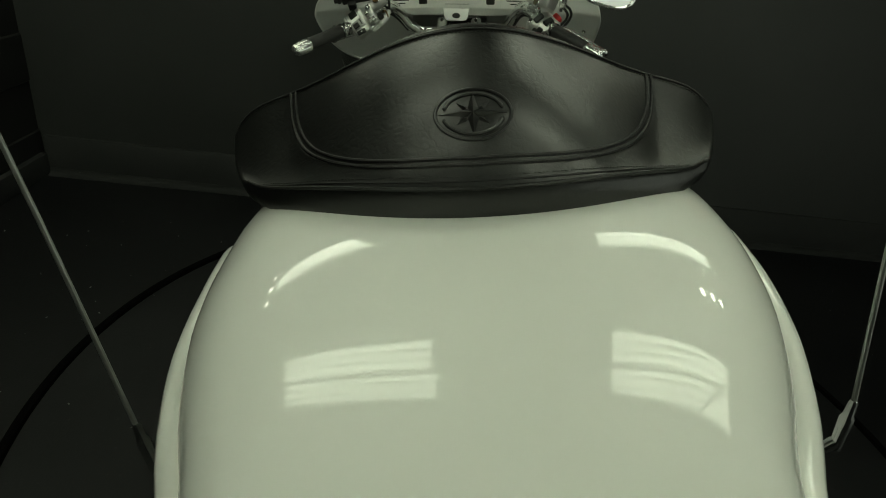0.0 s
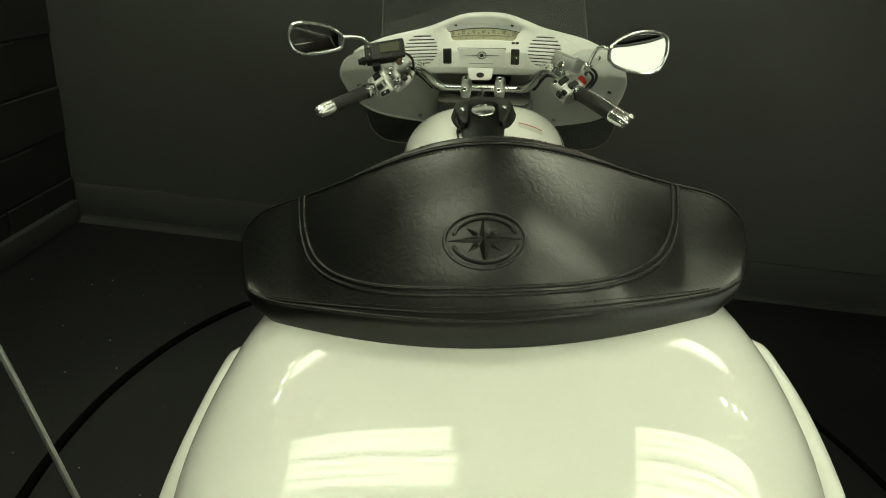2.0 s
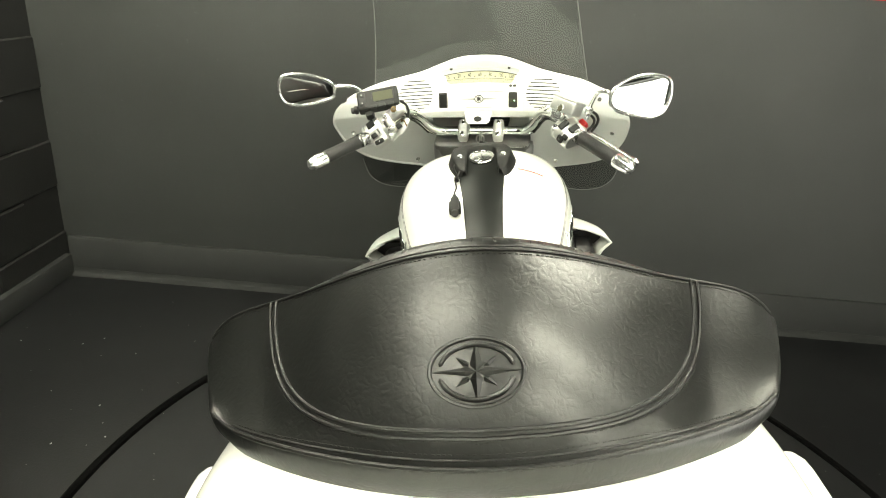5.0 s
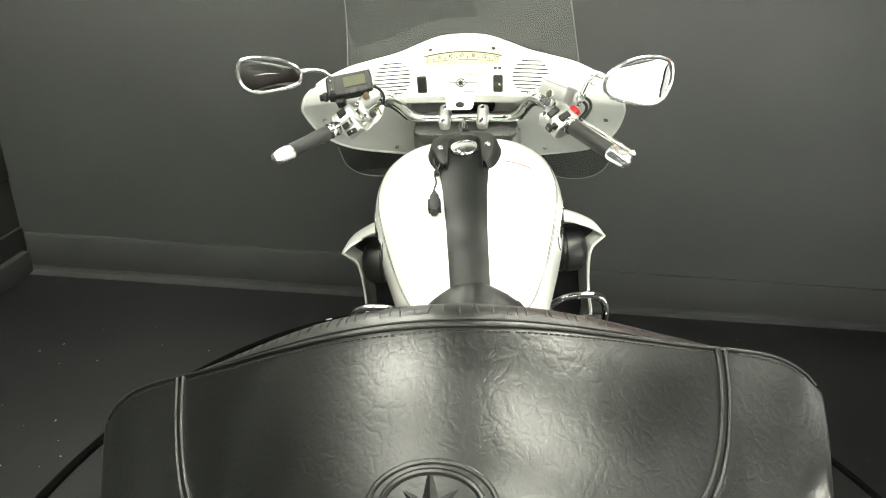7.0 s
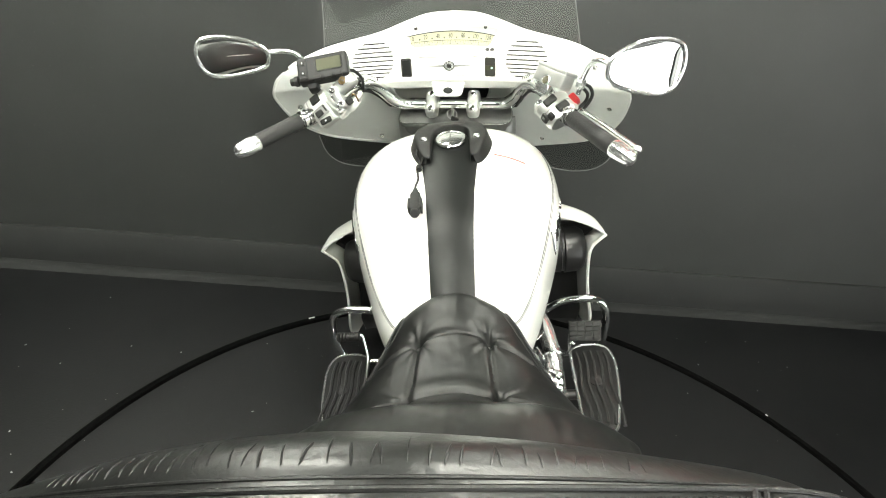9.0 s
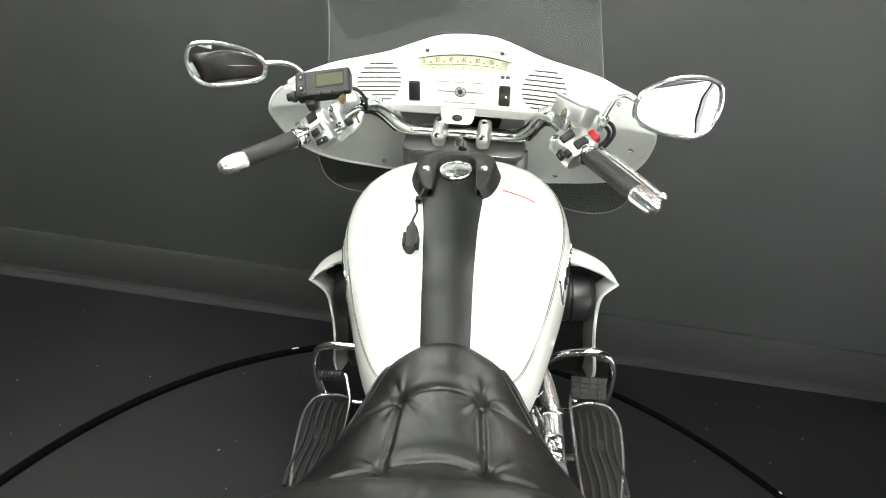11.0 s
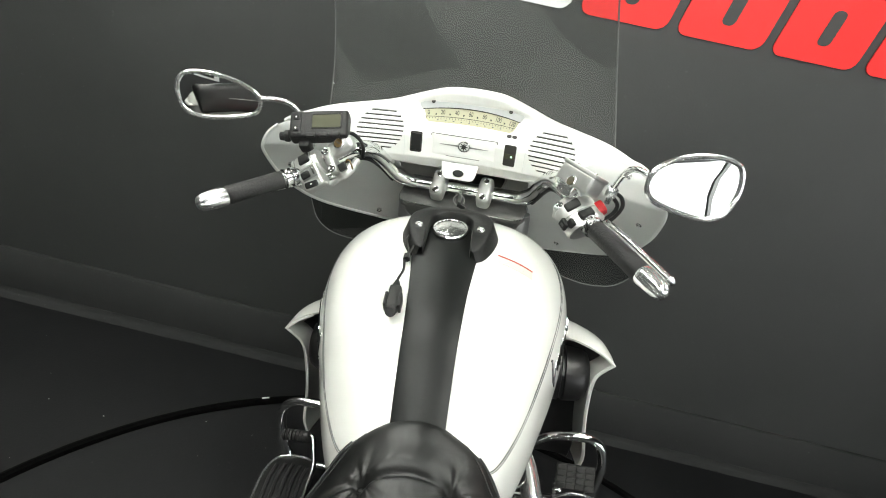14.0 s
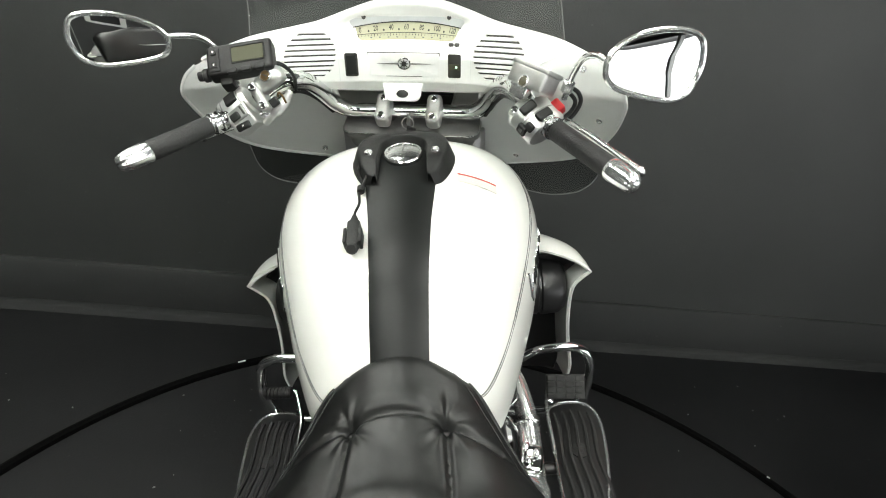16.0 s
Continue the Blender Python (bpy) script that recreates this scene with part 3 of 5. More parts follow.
def pad_off(x, s, d):
    p = pad_point(x, s)
    n = (pad_point(x + 0.002, s) - pad_point(x - 0.002, s)).cross(pad_point(x, s + 0.006) - pad_point(x, s - 0.006)).normalized()
    if n.dot(p - Vector((p.x, p.y + 0.05, p.z - 0.06))) < 0:
        n = -n
    return p + d * n


us = [math.sin(math.pi / 2 * (k / 32 - 1)) for k in range(65)]
ss = [0.1 * k / 6 for k in range(6)] + [0.1 + 0.5 * k / 36 for k in range(36)] + [0.6 + 0.4 * k / 24 for k in range(24)]
rings = [[pad_ring(u, s) for s in ss] for u in us]


def pad_cap(ring, s):
    """Rounded rings that close an end."""
    c = sum(ring, Vector()) / len(ring)
    return [[c + (p - c) * k + Vector((s * d, 0.0, 0.0)) for p in ring] for k, d in ((0.96, 0.004), (0.86, 0.008), (0.65, 0.011), (0.3, 0.013))]


rings = pad_cap(rings[0], -1)[::-1] + rings + pad_cap(rings[-1], 1)
pad = part("backrest", loft(rings), HIDE, bike, "black leather passenger backrest cushion", sharp=75)


def welt(name, line, radius, lift=0.0006):
    """A raised piping along (x, s) on the cushion."""
    return part(name, tube([pad_off(x, s, lift) for x, s in line], radius, 8), PIPING, pad)


def across(s, share=0.985, n=80, rise=0.0):
    w = pad_width(s) * share
    return [(w * (2 * k / n - 1), s + rise * abs(2 * k / n - 1) ** 3) for k in range(n + 1)]


def seam_line(grow, n=120):
    """The panel seam: down from the crest, round and across above the lower piping; grow moves it outwards."""
    out = []
    for k in range(n + 1):
        t = math.pi * (k / n - 0.5)
        x = (0.2209 + grow) * math.copysign(abs(math.sin(t)) ** (2 / 5.04), math.sin(t))
        r = 1 - (1 - 0.138 + 5 * grow) * abs(math.cos(t)) ** (2 / 1.82)
        out.append((x, S_LOW + (S_TOP - S_LOW) * r))
    return out


welt("lower_piping", across(S_LOW), 0.0024)
welt("lower_piping", across(S_LOW + 0.018, 0.9), 0.0013, 0.0002)
for grow in (-0.0034, 0.0034):
    welt("seam_piping", seam_line(grow), 0.0022)
welt("top_piping", across(S_TOP, 0.995), 0.0016)
welt("top_piping", across(S_TOP + 0.009, 0.95), 0.0011, 0.0)
# gathers in the hide above the double seam
pleat_rng = random.Random(11)
pleats = bmesh.new()
x = -0.17
while x < 0.17:
    lean = pleat_rng.uniform(-0.004, 0.004)
    r = pleat_rng.uniform(0.0003, 0.0008)
    far = pleat_rng.uniform(0.03, 0.055)
    tube([pad_off(x + lean * k / 4, S_TOP + 0.014 + far * k / 4, -0.0008 + 0.0008 * math.sin(math.pi * k / 4)) for k in range(5)], [r * 0.5, r, r * 1.1, r * 0.9, r * 0.4], 7, pleats)
    x += pleat_rng.uniform(0.005, 0.014)
part("gathered_hide", pleats, HIDE, pad, "gathered folds of hide")


def stitches(line, length=0.0026, gap=0.0019):
    """Short thread stitches along (x, s)."""
    bm = bmesh.new()
    p = [pad_off(x, s, 0.0007) for x, s in line]
    for a, b in zip(p, p[1:]):
        full = (b - a).length
        at = 0.0
        while at + length < full:
            tube([a.lerp(b, at / full), a.lerp(b, (at + length) / full)], 0.0005, 5, bm)
            at += length + gap
    return bm


part("stitching", stitches(across(S_LOW + 0.03, 0.86, 24)), THREAD, pad, "row of dark stitches")
part("stitching", stitches(seam_line(0.0068, 30)[7:24]), THREAD, pad, "row of dark stitches")
part("stitching", stitches(across(S_TOP - 0.012, 0.97, 30)), THREAD, pad, "row of dark stitches")


# embossed compass star on the rear of the cushion
def badge(u, v, d):
    return pad_off(u, S_LOW + (S_TOP - S_LOW) * (0.4 + 0.72 * v / 0.19), d)


def ring_points(rad, lift, n=56, a0=0.0, a1=360.0):
    return [badge(rad * math.cos(radians(a0 + (a1 - a0) * k / n)), rad * math.sin(radians(a0 + (a1 - a0) * k / n)), lift) for k in range(n + (a1 - a0 < 360))]


part("embossed_ring", tube(ring_points(0.0392, 0.0004), 0.0019, 8, closed=True), HIDE, pad)
for a0, a1 in ((12, 168), (192, 348)):
    part("embossed_ring", tube(ring_points(0.0312, 0.0004, 30, a0, a1), [0.0004] + [0.0022] * 29 + [0.0004], 8), HIDE, pad)
for k in range(8):
    a = radians(45 * k)
    long = (0.0375, 0.024, 0.0345, 0.024)[k % 4]
    wide = 0.0062 if k % 2 == 0 else 0.0042
    lift = 0.0042 if k % 2 == 0 else 0.0028
    ray = bmesh.new()
    near = 0.0 if k % 2 == 0 else 0.0085

    def ray_at(along, side, d):
        return ray.verts.new(badge(along * math.cos(a) - side * math.sin(a), along * math.sin(a) + side * math.cos(a), d))

    tip, root, mid = ray_at(long, 0, 0.0006), ray_at(near, 0, lift if near == 0 else 0.0008), ray_at(near + 0.25 * (long - near), 0, lift)
    l, r = ray_at(near + 0.25 * (long - near), wide, -0.0008), ray_at(near + 0.25 * (long - near), -wide, -0.0008)
    for face in ((root, mid, l), (root, r, mid), (mid, tip, l), (mid, r, tip)):
        ray.faces.new(face)
    part("embossed_ray", ray, HIDE, pad, flat=True)

# -- seat --
SEAT_W = [(1.12, 0.16), (1.2, 0.2), (1.35, 0.235), (1.5, 0.285), (1.62, 0.308), (1.7, 0.302), (1.78, 0.266), (1.86, 0.206), (1.92, 0.166), (1.965, 0.135), (1.993, 0.106), (2.013, 0.072), (2.026, 0.034)]
SEAT_Z = [(1.12, 0.80), (1.25, 0.785), (1.4, 0.775), (1.55, 0.76), (1.62, 0.735), (1.67, 0.69), (1.71, 0.645), (1.77, 0.622), (1.85, 0.632), (1.93, 0.662), (1.985, 0.685), (2.026, 0.674)]
BUTTONS = [(s * x, y) for x, y in ((0.073, 1.893), (0.088, 1.75)) for s in (-1, 1)]


def seat_point(u, y):
    w, zc = smooth_lerp(SEAT_W, y), smooth_lerp(SEAT_Z, y)
    x = u * w
    z = zc - lerp([(1.8, 0.11), (1.88, 0.095), (1.94, 0.075), (2.0, 0.052), (2.02, 0.036)], y) * abs(u) ** lerp([(1.86, 3.2), (1.96, 2.1)], y)
    # tufts: pulled-in buttons, joined by soft folds, with creases that fan out
    for bx, by in BUTTONS:
        dx, dy = x - bx, y - by
        d = math.hypot(dx, dy)
        z -= 0.014 * math.exp(-(d / 0.011) ** 2) + 0.005 * math.exp(-(d / 0.04) ** 2)
        fan = math.cos(7 * math.atan2(dy, dx) + 3 * bx * 40) + 0.6 * math.cos(12 * math.atan2(dy, dx) + 1.3)
        z -= 0.0024 * fan * math.exp(-(d / 0.038) ** 2) * min(1.0, d / 0.01)
    for by in (1.893, 1.75):
        arch = by + 0.016 * (1 - (x / 0.08) ** 2) if abs(x) < 0.08 else by - 0.3 * (abs(x) - 0.08)
        z -= 0.0085 * math.exp(-((y - arch) / 0.0055) ** 2) * (1.0 if abs(x) < 0.16 else 0.4)
        z += 0.004 * math.exp(-((y - arch - 0.022) / 0.016) ** 2) * math.exp(-(x / 0.09) ** 4)
    if 1.70 < y < 1.893:
        z -= 0.008 * math.exp(-((abs(x) - 0.074 - 0.06 * (1.893 - y)) / 0.005) ** 2)
    z += 0.001 * noise.noise(Vector((x * 26, y * 14, 0.3))) + 0.0005 * noise.noise(Vector((x * 70, y * 45, 1.7)))
    if y < 1.72:
        z += 0.0022 * noise.noise(Vector((x * 60, y * 12, 5.0))) * math.exp(-((y - 1.6) / 0.08) ** 2)
    return Vector((x, y, z))


su = [k / 70 - 1 for k in range(141)]
sy = [1.12 + 0.4 * k / 40 for k in range(40)] + [1.52 + 0.506 * k / 170 for k in range(171)]
top = [[seat_point(u, y) for u in su] for y in sy]
for row in top:
    a, b = row[0], row[-1]
    row[:0] = [Vector((a.x * 0.72, a.y, a.z - 0.10)), Vector((a.x * 0.97, a.y, a.z - 0.035))]
    row += [Vector((b.x * 0.97, b.y, b.z - 0.035)), Vector((b.x * 0.72, b.y, b.z - 0.10))]
front = [Vector((p.x, p.y + 0.004, p.z - 0.04)) for p in top[-1]]
top.append(front)
seat = part("seat", sheet(top), HIDE_SEAT, bike, "tufted black leather rider and passenger seat", sharp=70)
for bx, by in BUTTONS:
    c = seat_point(bx / smooth_lerp(SEAT_W, by), by)
    part("button", turned([(-0.003, 0.006), (0.001, 0.006), (0.003, 0.004), (0.0035, 0.001)], c, (0, 0, 1), 16), HIDE_SEAT, seat)
def seat_edge(inset, lift):
    """A line round the seat's nose, a little inside its edge."""
    out = []
    for k in range(61):
        a = radians(-90 + 3 * k)
        y = 1.86 + (2.024 - inset - 1.86) * max(0.0, math.cos(a)) ** 0.55
        w = smooth_lerp(SEAT_W, min(y + inset, 2.024))
        u = max(-1.0, min(1.0, math.copysign(max(0.0, w - inset) / w, a))) if abs(a) > 0.25 else math.sin(a) / math.sin(0.25) * max(0.0, w - inset) / w
        out.append(seat_point(u, y) + Vector((0, 0, lift)))
    return out


part("nose_piping", tube(seat_edge(0.006, 0.0005), 0.0022, 8), PIPING, seat)
part("nose_seam", tube(seat_edge(0.02, -0.0004), 0.0012, 6), PIPING, seat, "stitched seam along the nose")

# -- fuel tank --
TANK = [(1.90, 0.09, 0.565, 0.05), (1.95, 0.13, 0.62, 0.10), (2.0, 0.165, 0.68, 0.14), (2.07, 0.2, 0.75, 0.175), (2.15, 0.228, 0.805, 0.2), (2.24, 0.258, 0.85, 0.21),
        (2.32, 0.275, 0.882, 0.215), (2.40, 0.276, 0.897, 0.212), (2.46, 0.26, 0.895, 0.2), (2.51, 0.225, 0.878, 0.175), (2.55, 0.165, 0.85, 0.135), (2.575, 0.08, 0.81, 0.08)]


def tank_point(a, y, lift=0.0):
    """a: turn from the crest, in degrees, to the right."""
    w, zt, h = smooth_lerp(TANK, y)
    c, s = math.cos(radians(a)), math.sin(radians(a))
    e = 2 / 2.7
    x = (w + lift) * math.copysign(abs(s) ** e, s)
    return Vector((x, y, zt - h + (h + lift) * math.copysign(abs(c) ** e, c)))


def tank_at(x, y, lift=0.0):
    """The tank's skin at a given x."""
    w, zt, h = smooth_lerp(TANK, y)
    s = min(1.0, abs(x) / (w + lift))
    return Vector((x, y, zt - h + (h + lift) * max(0.0, 1 - s ** 2.7) ** (1 / 2.7)))


ty = [1.90 + 0.675 * (0.5 - 0.5 * math.cos(math.pi * k / 44)) for k in range(45)]
ta = [-180 + 360 * k / 96 for k in range(96)]
tank = part("fuel_tank", loft([[tank_point(a, y) for a in ta] for y in ty]), WHITE, bike, "pearl white fuel tank with grey pinstripes", sharp=70)
STRIP_W = [(1.9, 0.046), (2.0, 0.049), (2.1, 0.052), (2.2, 0.058), (2.3, 0.07), (2.4, 0.085)]
strip = [[tank_at(lerp(STRIP_W, y) * u, y, 0.003 + 0.007 * (1 - u * u)) for u in [k / 10 - 1 for k in range(21)]] for y in [1.93 + 0.47 * k / 24 for k in range(25)]]
part("tank_strip", sheet(strip, 0.004), STRIP, tank, "satin black strip down the middle of the tank")
for s in (-1, 1):
    for d in (0.0, 0.007):
        pts = [tank_point(s * (a + (d / 0.2) * 57), y, 0.0002) for a, y in ((45, 2.43), (57, 2.38), (64, 2.3), (67, 2.2), (68, 2.1), (66, 2.03), (60, 1.985), (46, 1.967))]
        part("pinstripe", tube(glide(pts, 8), 0.0009 if d else 0.0013, 6), PINSTRIPE, tank)
    script = bmesh.new()
    word = [(2.19, 0.0), (2.195, 0.024), (2.202, -0.008), (2.212, 0.014), (2.22, 0.0), (2.229, 0.013), (2.237, -0.002), (2.247, 0.016), (2.255, 0.0), (2.265, 0.014), (2.273, 0.0), (2.286, 0.012), (2.3, 0.014), (2.312, 0.004), (2.33, 0.012)]
    tube(glide([tank_point(s * (84 - v * 480), y, 0.0015) for y, v in word], 5), 0.0026, 8, script)
    part("side_badge", script, CHROME, tank, "raised chrome side badge")
lab = [[tank_at(0.11 + 0.074 * i / 6, 2.312 - 0.008 * i / 6 - 0.02 * j / 2, 0.0012) for i in range(7)] for j in range(3)]
label_ = part("sticker", sheet(lab, 0.0006), STICKER, tank, "small white warning sticker")
bar = [[tank_at(0.11 + 0.074 * i / 6, 2.3125 - 0.008 * i / 6 - 0.0035 * j, 0.0022) for i in range(7)] for j in range(2)]
part("sticker_print", sheet(bar, 0.0004), STICKER_RED, label_, "red printed line")
for k in range(2):
    bar = [[tank_at(0.114 + 0.064 * i / 6, 2.304 - 0.005 * k - 0.0067 * i / 6 - 0.0012 * j, 0.002) for i in range(7)] for j in range(2)]
    part("sticker_print", sheet(bar, 0.0003), WHITE_SURROUND, label_, "faint printed line")

# black horseshoe cover round the filler cap
OUTER = [(0.054, -0.082), (0.066, -0.074), (0.078, -0.05), (0.086, -0.02), (0.088, 0.01), (0.08, 0.036), (0.06, 0.054), (0.03, 0.061), (0.0, 0.063)]
INNER = [(0.0495, -0.08), (0.048, -0.068), (0.0475, -0.048), (0.047, -0.02), (0.0465, 0.004), (0.042, 0.02), (0.031, 0.033), (0.015, 0.039), (0.0, 0.04)]
OUTER += [(-u, v) for u, v in OUTER[-2::-1]]
INNER += [(-u, v) for u, v in INNER[-2::-1]]
outer = glide([(u, v, 0) for u, v in OUTER], 3)
inner = glide([(u, v, 0) for u, v in INNER], 3)


def cover_point(q, grow, share):
    x, y = 0.003 + q.x * grow, 2.362 + q.y * (grow if q.y > 0 else 1.0)
    low = tank_at(x, y).z - 0.004
    high = max(0.921 + 0.16 * q.y - 0.5 * max(0.0, -0.045 - q.y), low + 0.012)
    return Vector((x, y, low + (high - low) * share))


grid = []
for p, q in zip(outer, inner):
    col = [cover_point(p, g, h) for g, h in ((1.2, 0.0), (1.14, 0.3), (1.07, 0.72), (1.03, 0.92))]
    a, b = cover_point(p, 1.0, 1.0), cover_point(q, 1.0, 1.0)
    col += [a.lerp(b, 0.06), a.lerp(b, 0.5), a.lerp(b, 0.92), cover_point(q, 1.0, 0.9), cover_point(q, 0.98, 0.0)]
    grid.append(col)
cover = sheet(grid)
bmesh.ops.holes_fill(cover, edges=[e for e in cover.edges if e.is_boundary and abs(e.verts[0].co.y - e.verts[1].co.y) < 0.02 and max(v.co.y for v in e.verts) < 2.29])
console = part("cap_cover", cover, BLACK, tank, "black moulded horseshoe cover round the filler cap", sharp=50)
for s in (-1, 1):
    part("bolt", turned([(-0.002, 0.0085), (0.003, 0.0085), (0.005, 0.007), (0.005, 0.0035), (0.003, 0.003)], (0.003 + s * 0.0655, 2.333, 0.917), (0, -0.2, 0.97), 16), POLISH, console)
CAP = (0.003, 2.358, 0.894)
cap = part("fuel_cap", turned([(-0.02, 0.034), (0.0, 0.036), (0.01, 0.0395), (0.013, 0.0395), (0.016, 0.037), (0.0165, 0.033), (0.0155, 0.032), (0.0165, 0.029), (0.0195, 0.012), (0.0198, 0.001)], CAP, (0, -0.2, 0.98), 44), SATIN, tank, "round chrome filler cap")
part("cap_line", rounded_box((0.003, 0.03, 0.003), Matrix.Translation((CAP[0], CAP[1] + 0.004, CAP[2] + 0.021)) @ pose(0, 0, 0, 11), 0.001), SATIN, cap)

# loose charging lead with a plug, lying on the tank
lead = [(-0.07, 2.33, 0.905), (-0.082, 2.30, 0.893), (-0.072, 2.275, 0.874), (-0.078, 2.255, 0.864)]
cable = part("charging_lead", tube(glide(lead, 8), 0.0035, 8), BLACK, tank, "black charging lead lying on the tank")
part("cable_loop", tube(glide([(-0.064, 2.335, 0.905), (-0.058, 2.31, 0.897), (-0.066, 2.285, 0.885), (-0.073, 2.268, 0.874)], 8), 0.003, 8), BLACK, cable)
part("cable", tube(glide([(-0.078, 2.255, 0.864), (-0.075, 2.23, 0.857), (-0.08, 2.205, 0.85), (-0.08, 2.19, 0.846)], 8), 0.0028, 8), BLACK, cable)
part("tie", turned([(-0.006, 0.0075), (0.006, 0.0075)], (-0.074, 2.262, 0.871), (0, 1, 0.4), 10), BLACK, cable)
PLUG = frame_at((-0.079, 2.158, 0.829), (0, -0.45, 0.89), (0, 1, 0.5))
part("plug", rounded_box((0.024, 0.054, 0.022), PLUG, 0.006), BLACK, cable)
part("plug_neck", turned([(0, 0.0045), (0.01, 0.008), (0.016, 0.009)], (-0.08, 2.195, 0.848), (0.05, -1, -0.5), 12), BLACK, cable)
for s in (-1, 1):
    part("plug_wing", rounded_box((0.006, 0.03, 0.026), PLUG @ pose(s * 0.0135, -0.008, 0), 0.002), BLACK, cable)
part("plug_cap", turned([(-0.012, 0.011), (0.006, 0.011), (0.01, 0.008)], (-0.079, 2.131, 0.818), (0, -0.8, 0.2), 16), RUBBER, cable)


# ---- front of the motorcycle, turned with the steering ----
def dash_y(x, z):
    y = 2.57 - 0.64 * x * x
    if z < 1.0:
        y += 0.8 * (1.0 - z)
    if z > 1.05:
        y += 0.6 * (z - 1.05)
    return y


def dash_point(x, z, off=0.0):
    """A point of the dash, off metres in front of it, towards the rider."""
    e = 0.002
    p = Vector((x, dash_y(x, z), z))
    n = (Vector((x + e, dash_y(x + e, z), z)) - p).cross(Vector((x, dash_y(x, z + e), z + e)) - p).normalized()
    if n.y > 0:
        n = -n
    return p + off * n


def dash_frame(x, z, off=0.0):
    p = dash_point(x, z)
    return frame_at(dash_point(x, z, off), dash_point(x, z, 1.0) - p)


TOP = [(0.0, 1.153), (0.07, 1.149), (0.14, 1.133), (0.2, 1.117), (0.26, 1.107), (0.31, 1.1), (0.345, 1.093), (0.40, 1.075), (0.42, 1.064)]
LOW = [(0.0, 0.975), (0.15, 0.978), (0.2, 0.99), (0.25, 1.02), (0.29, 1.05), (0.345, 1.073), (0.40, 1.068), (0.42, 1.06)]
cols = [0.42 * math.sin(math.pi / 2 * (k / 60 - 1)) for k in range(121)]
rows = []
for x in cols:
    a = abs(x)
    zt, zl = smooth_lerp(TOP, a), smooth_lerp(LOW, a)
    col = [dash_point(x, zl) + Vector((0, 0.05, 0.004)), dash_point(x, zl) + Vector((0, 0.012, -0.005))]
    for k in range(61):
        z = zl + (zt - zl) * k / 60
        hood = 0.016 * math.exp(-(x / 0.15) ** 4) * math.exp(-((z - (zt - 0.002)) / 0.012) ** 2)
        well = -0.016 * math.exp(-(x / (0.112 + 0.5 * (z - 1.088))) ** 16) * math.exp(-((z - 1.109 + 0.3 * x * x) / 0.0215) ** 8)
        col.append(dash_point(x, z, hood + well))
    p, t = col[-1], max(0.12, 1 - (a / 0.4) ** 3)
    col += [p + t * Vector((0, 0.012, 0.007)), p + t * Vector((0, 0.035, 0.006)), p + t * Vector((0, 0.08, -0.02))]
    rows.append(col)
fairing = part("fairing", steered(sheet(rows)), WHITE_DASH, bike, "white moulded fairing dash", sharp=60)

# side lobes of the inner fairing
LOBE = [(0.165, 0.735, 1.10), (0.22, 0.748, 1.098), (0.3, 0.772, 1.09), (0.36, 0.795, 1.082), (0.4, 0.818, 1.07), (0.43, 0.848, 1.052), (0.45, 0.885, 1.03), (0.461, 0.92, 1.0), (0.466, 0.945, 0.97)]
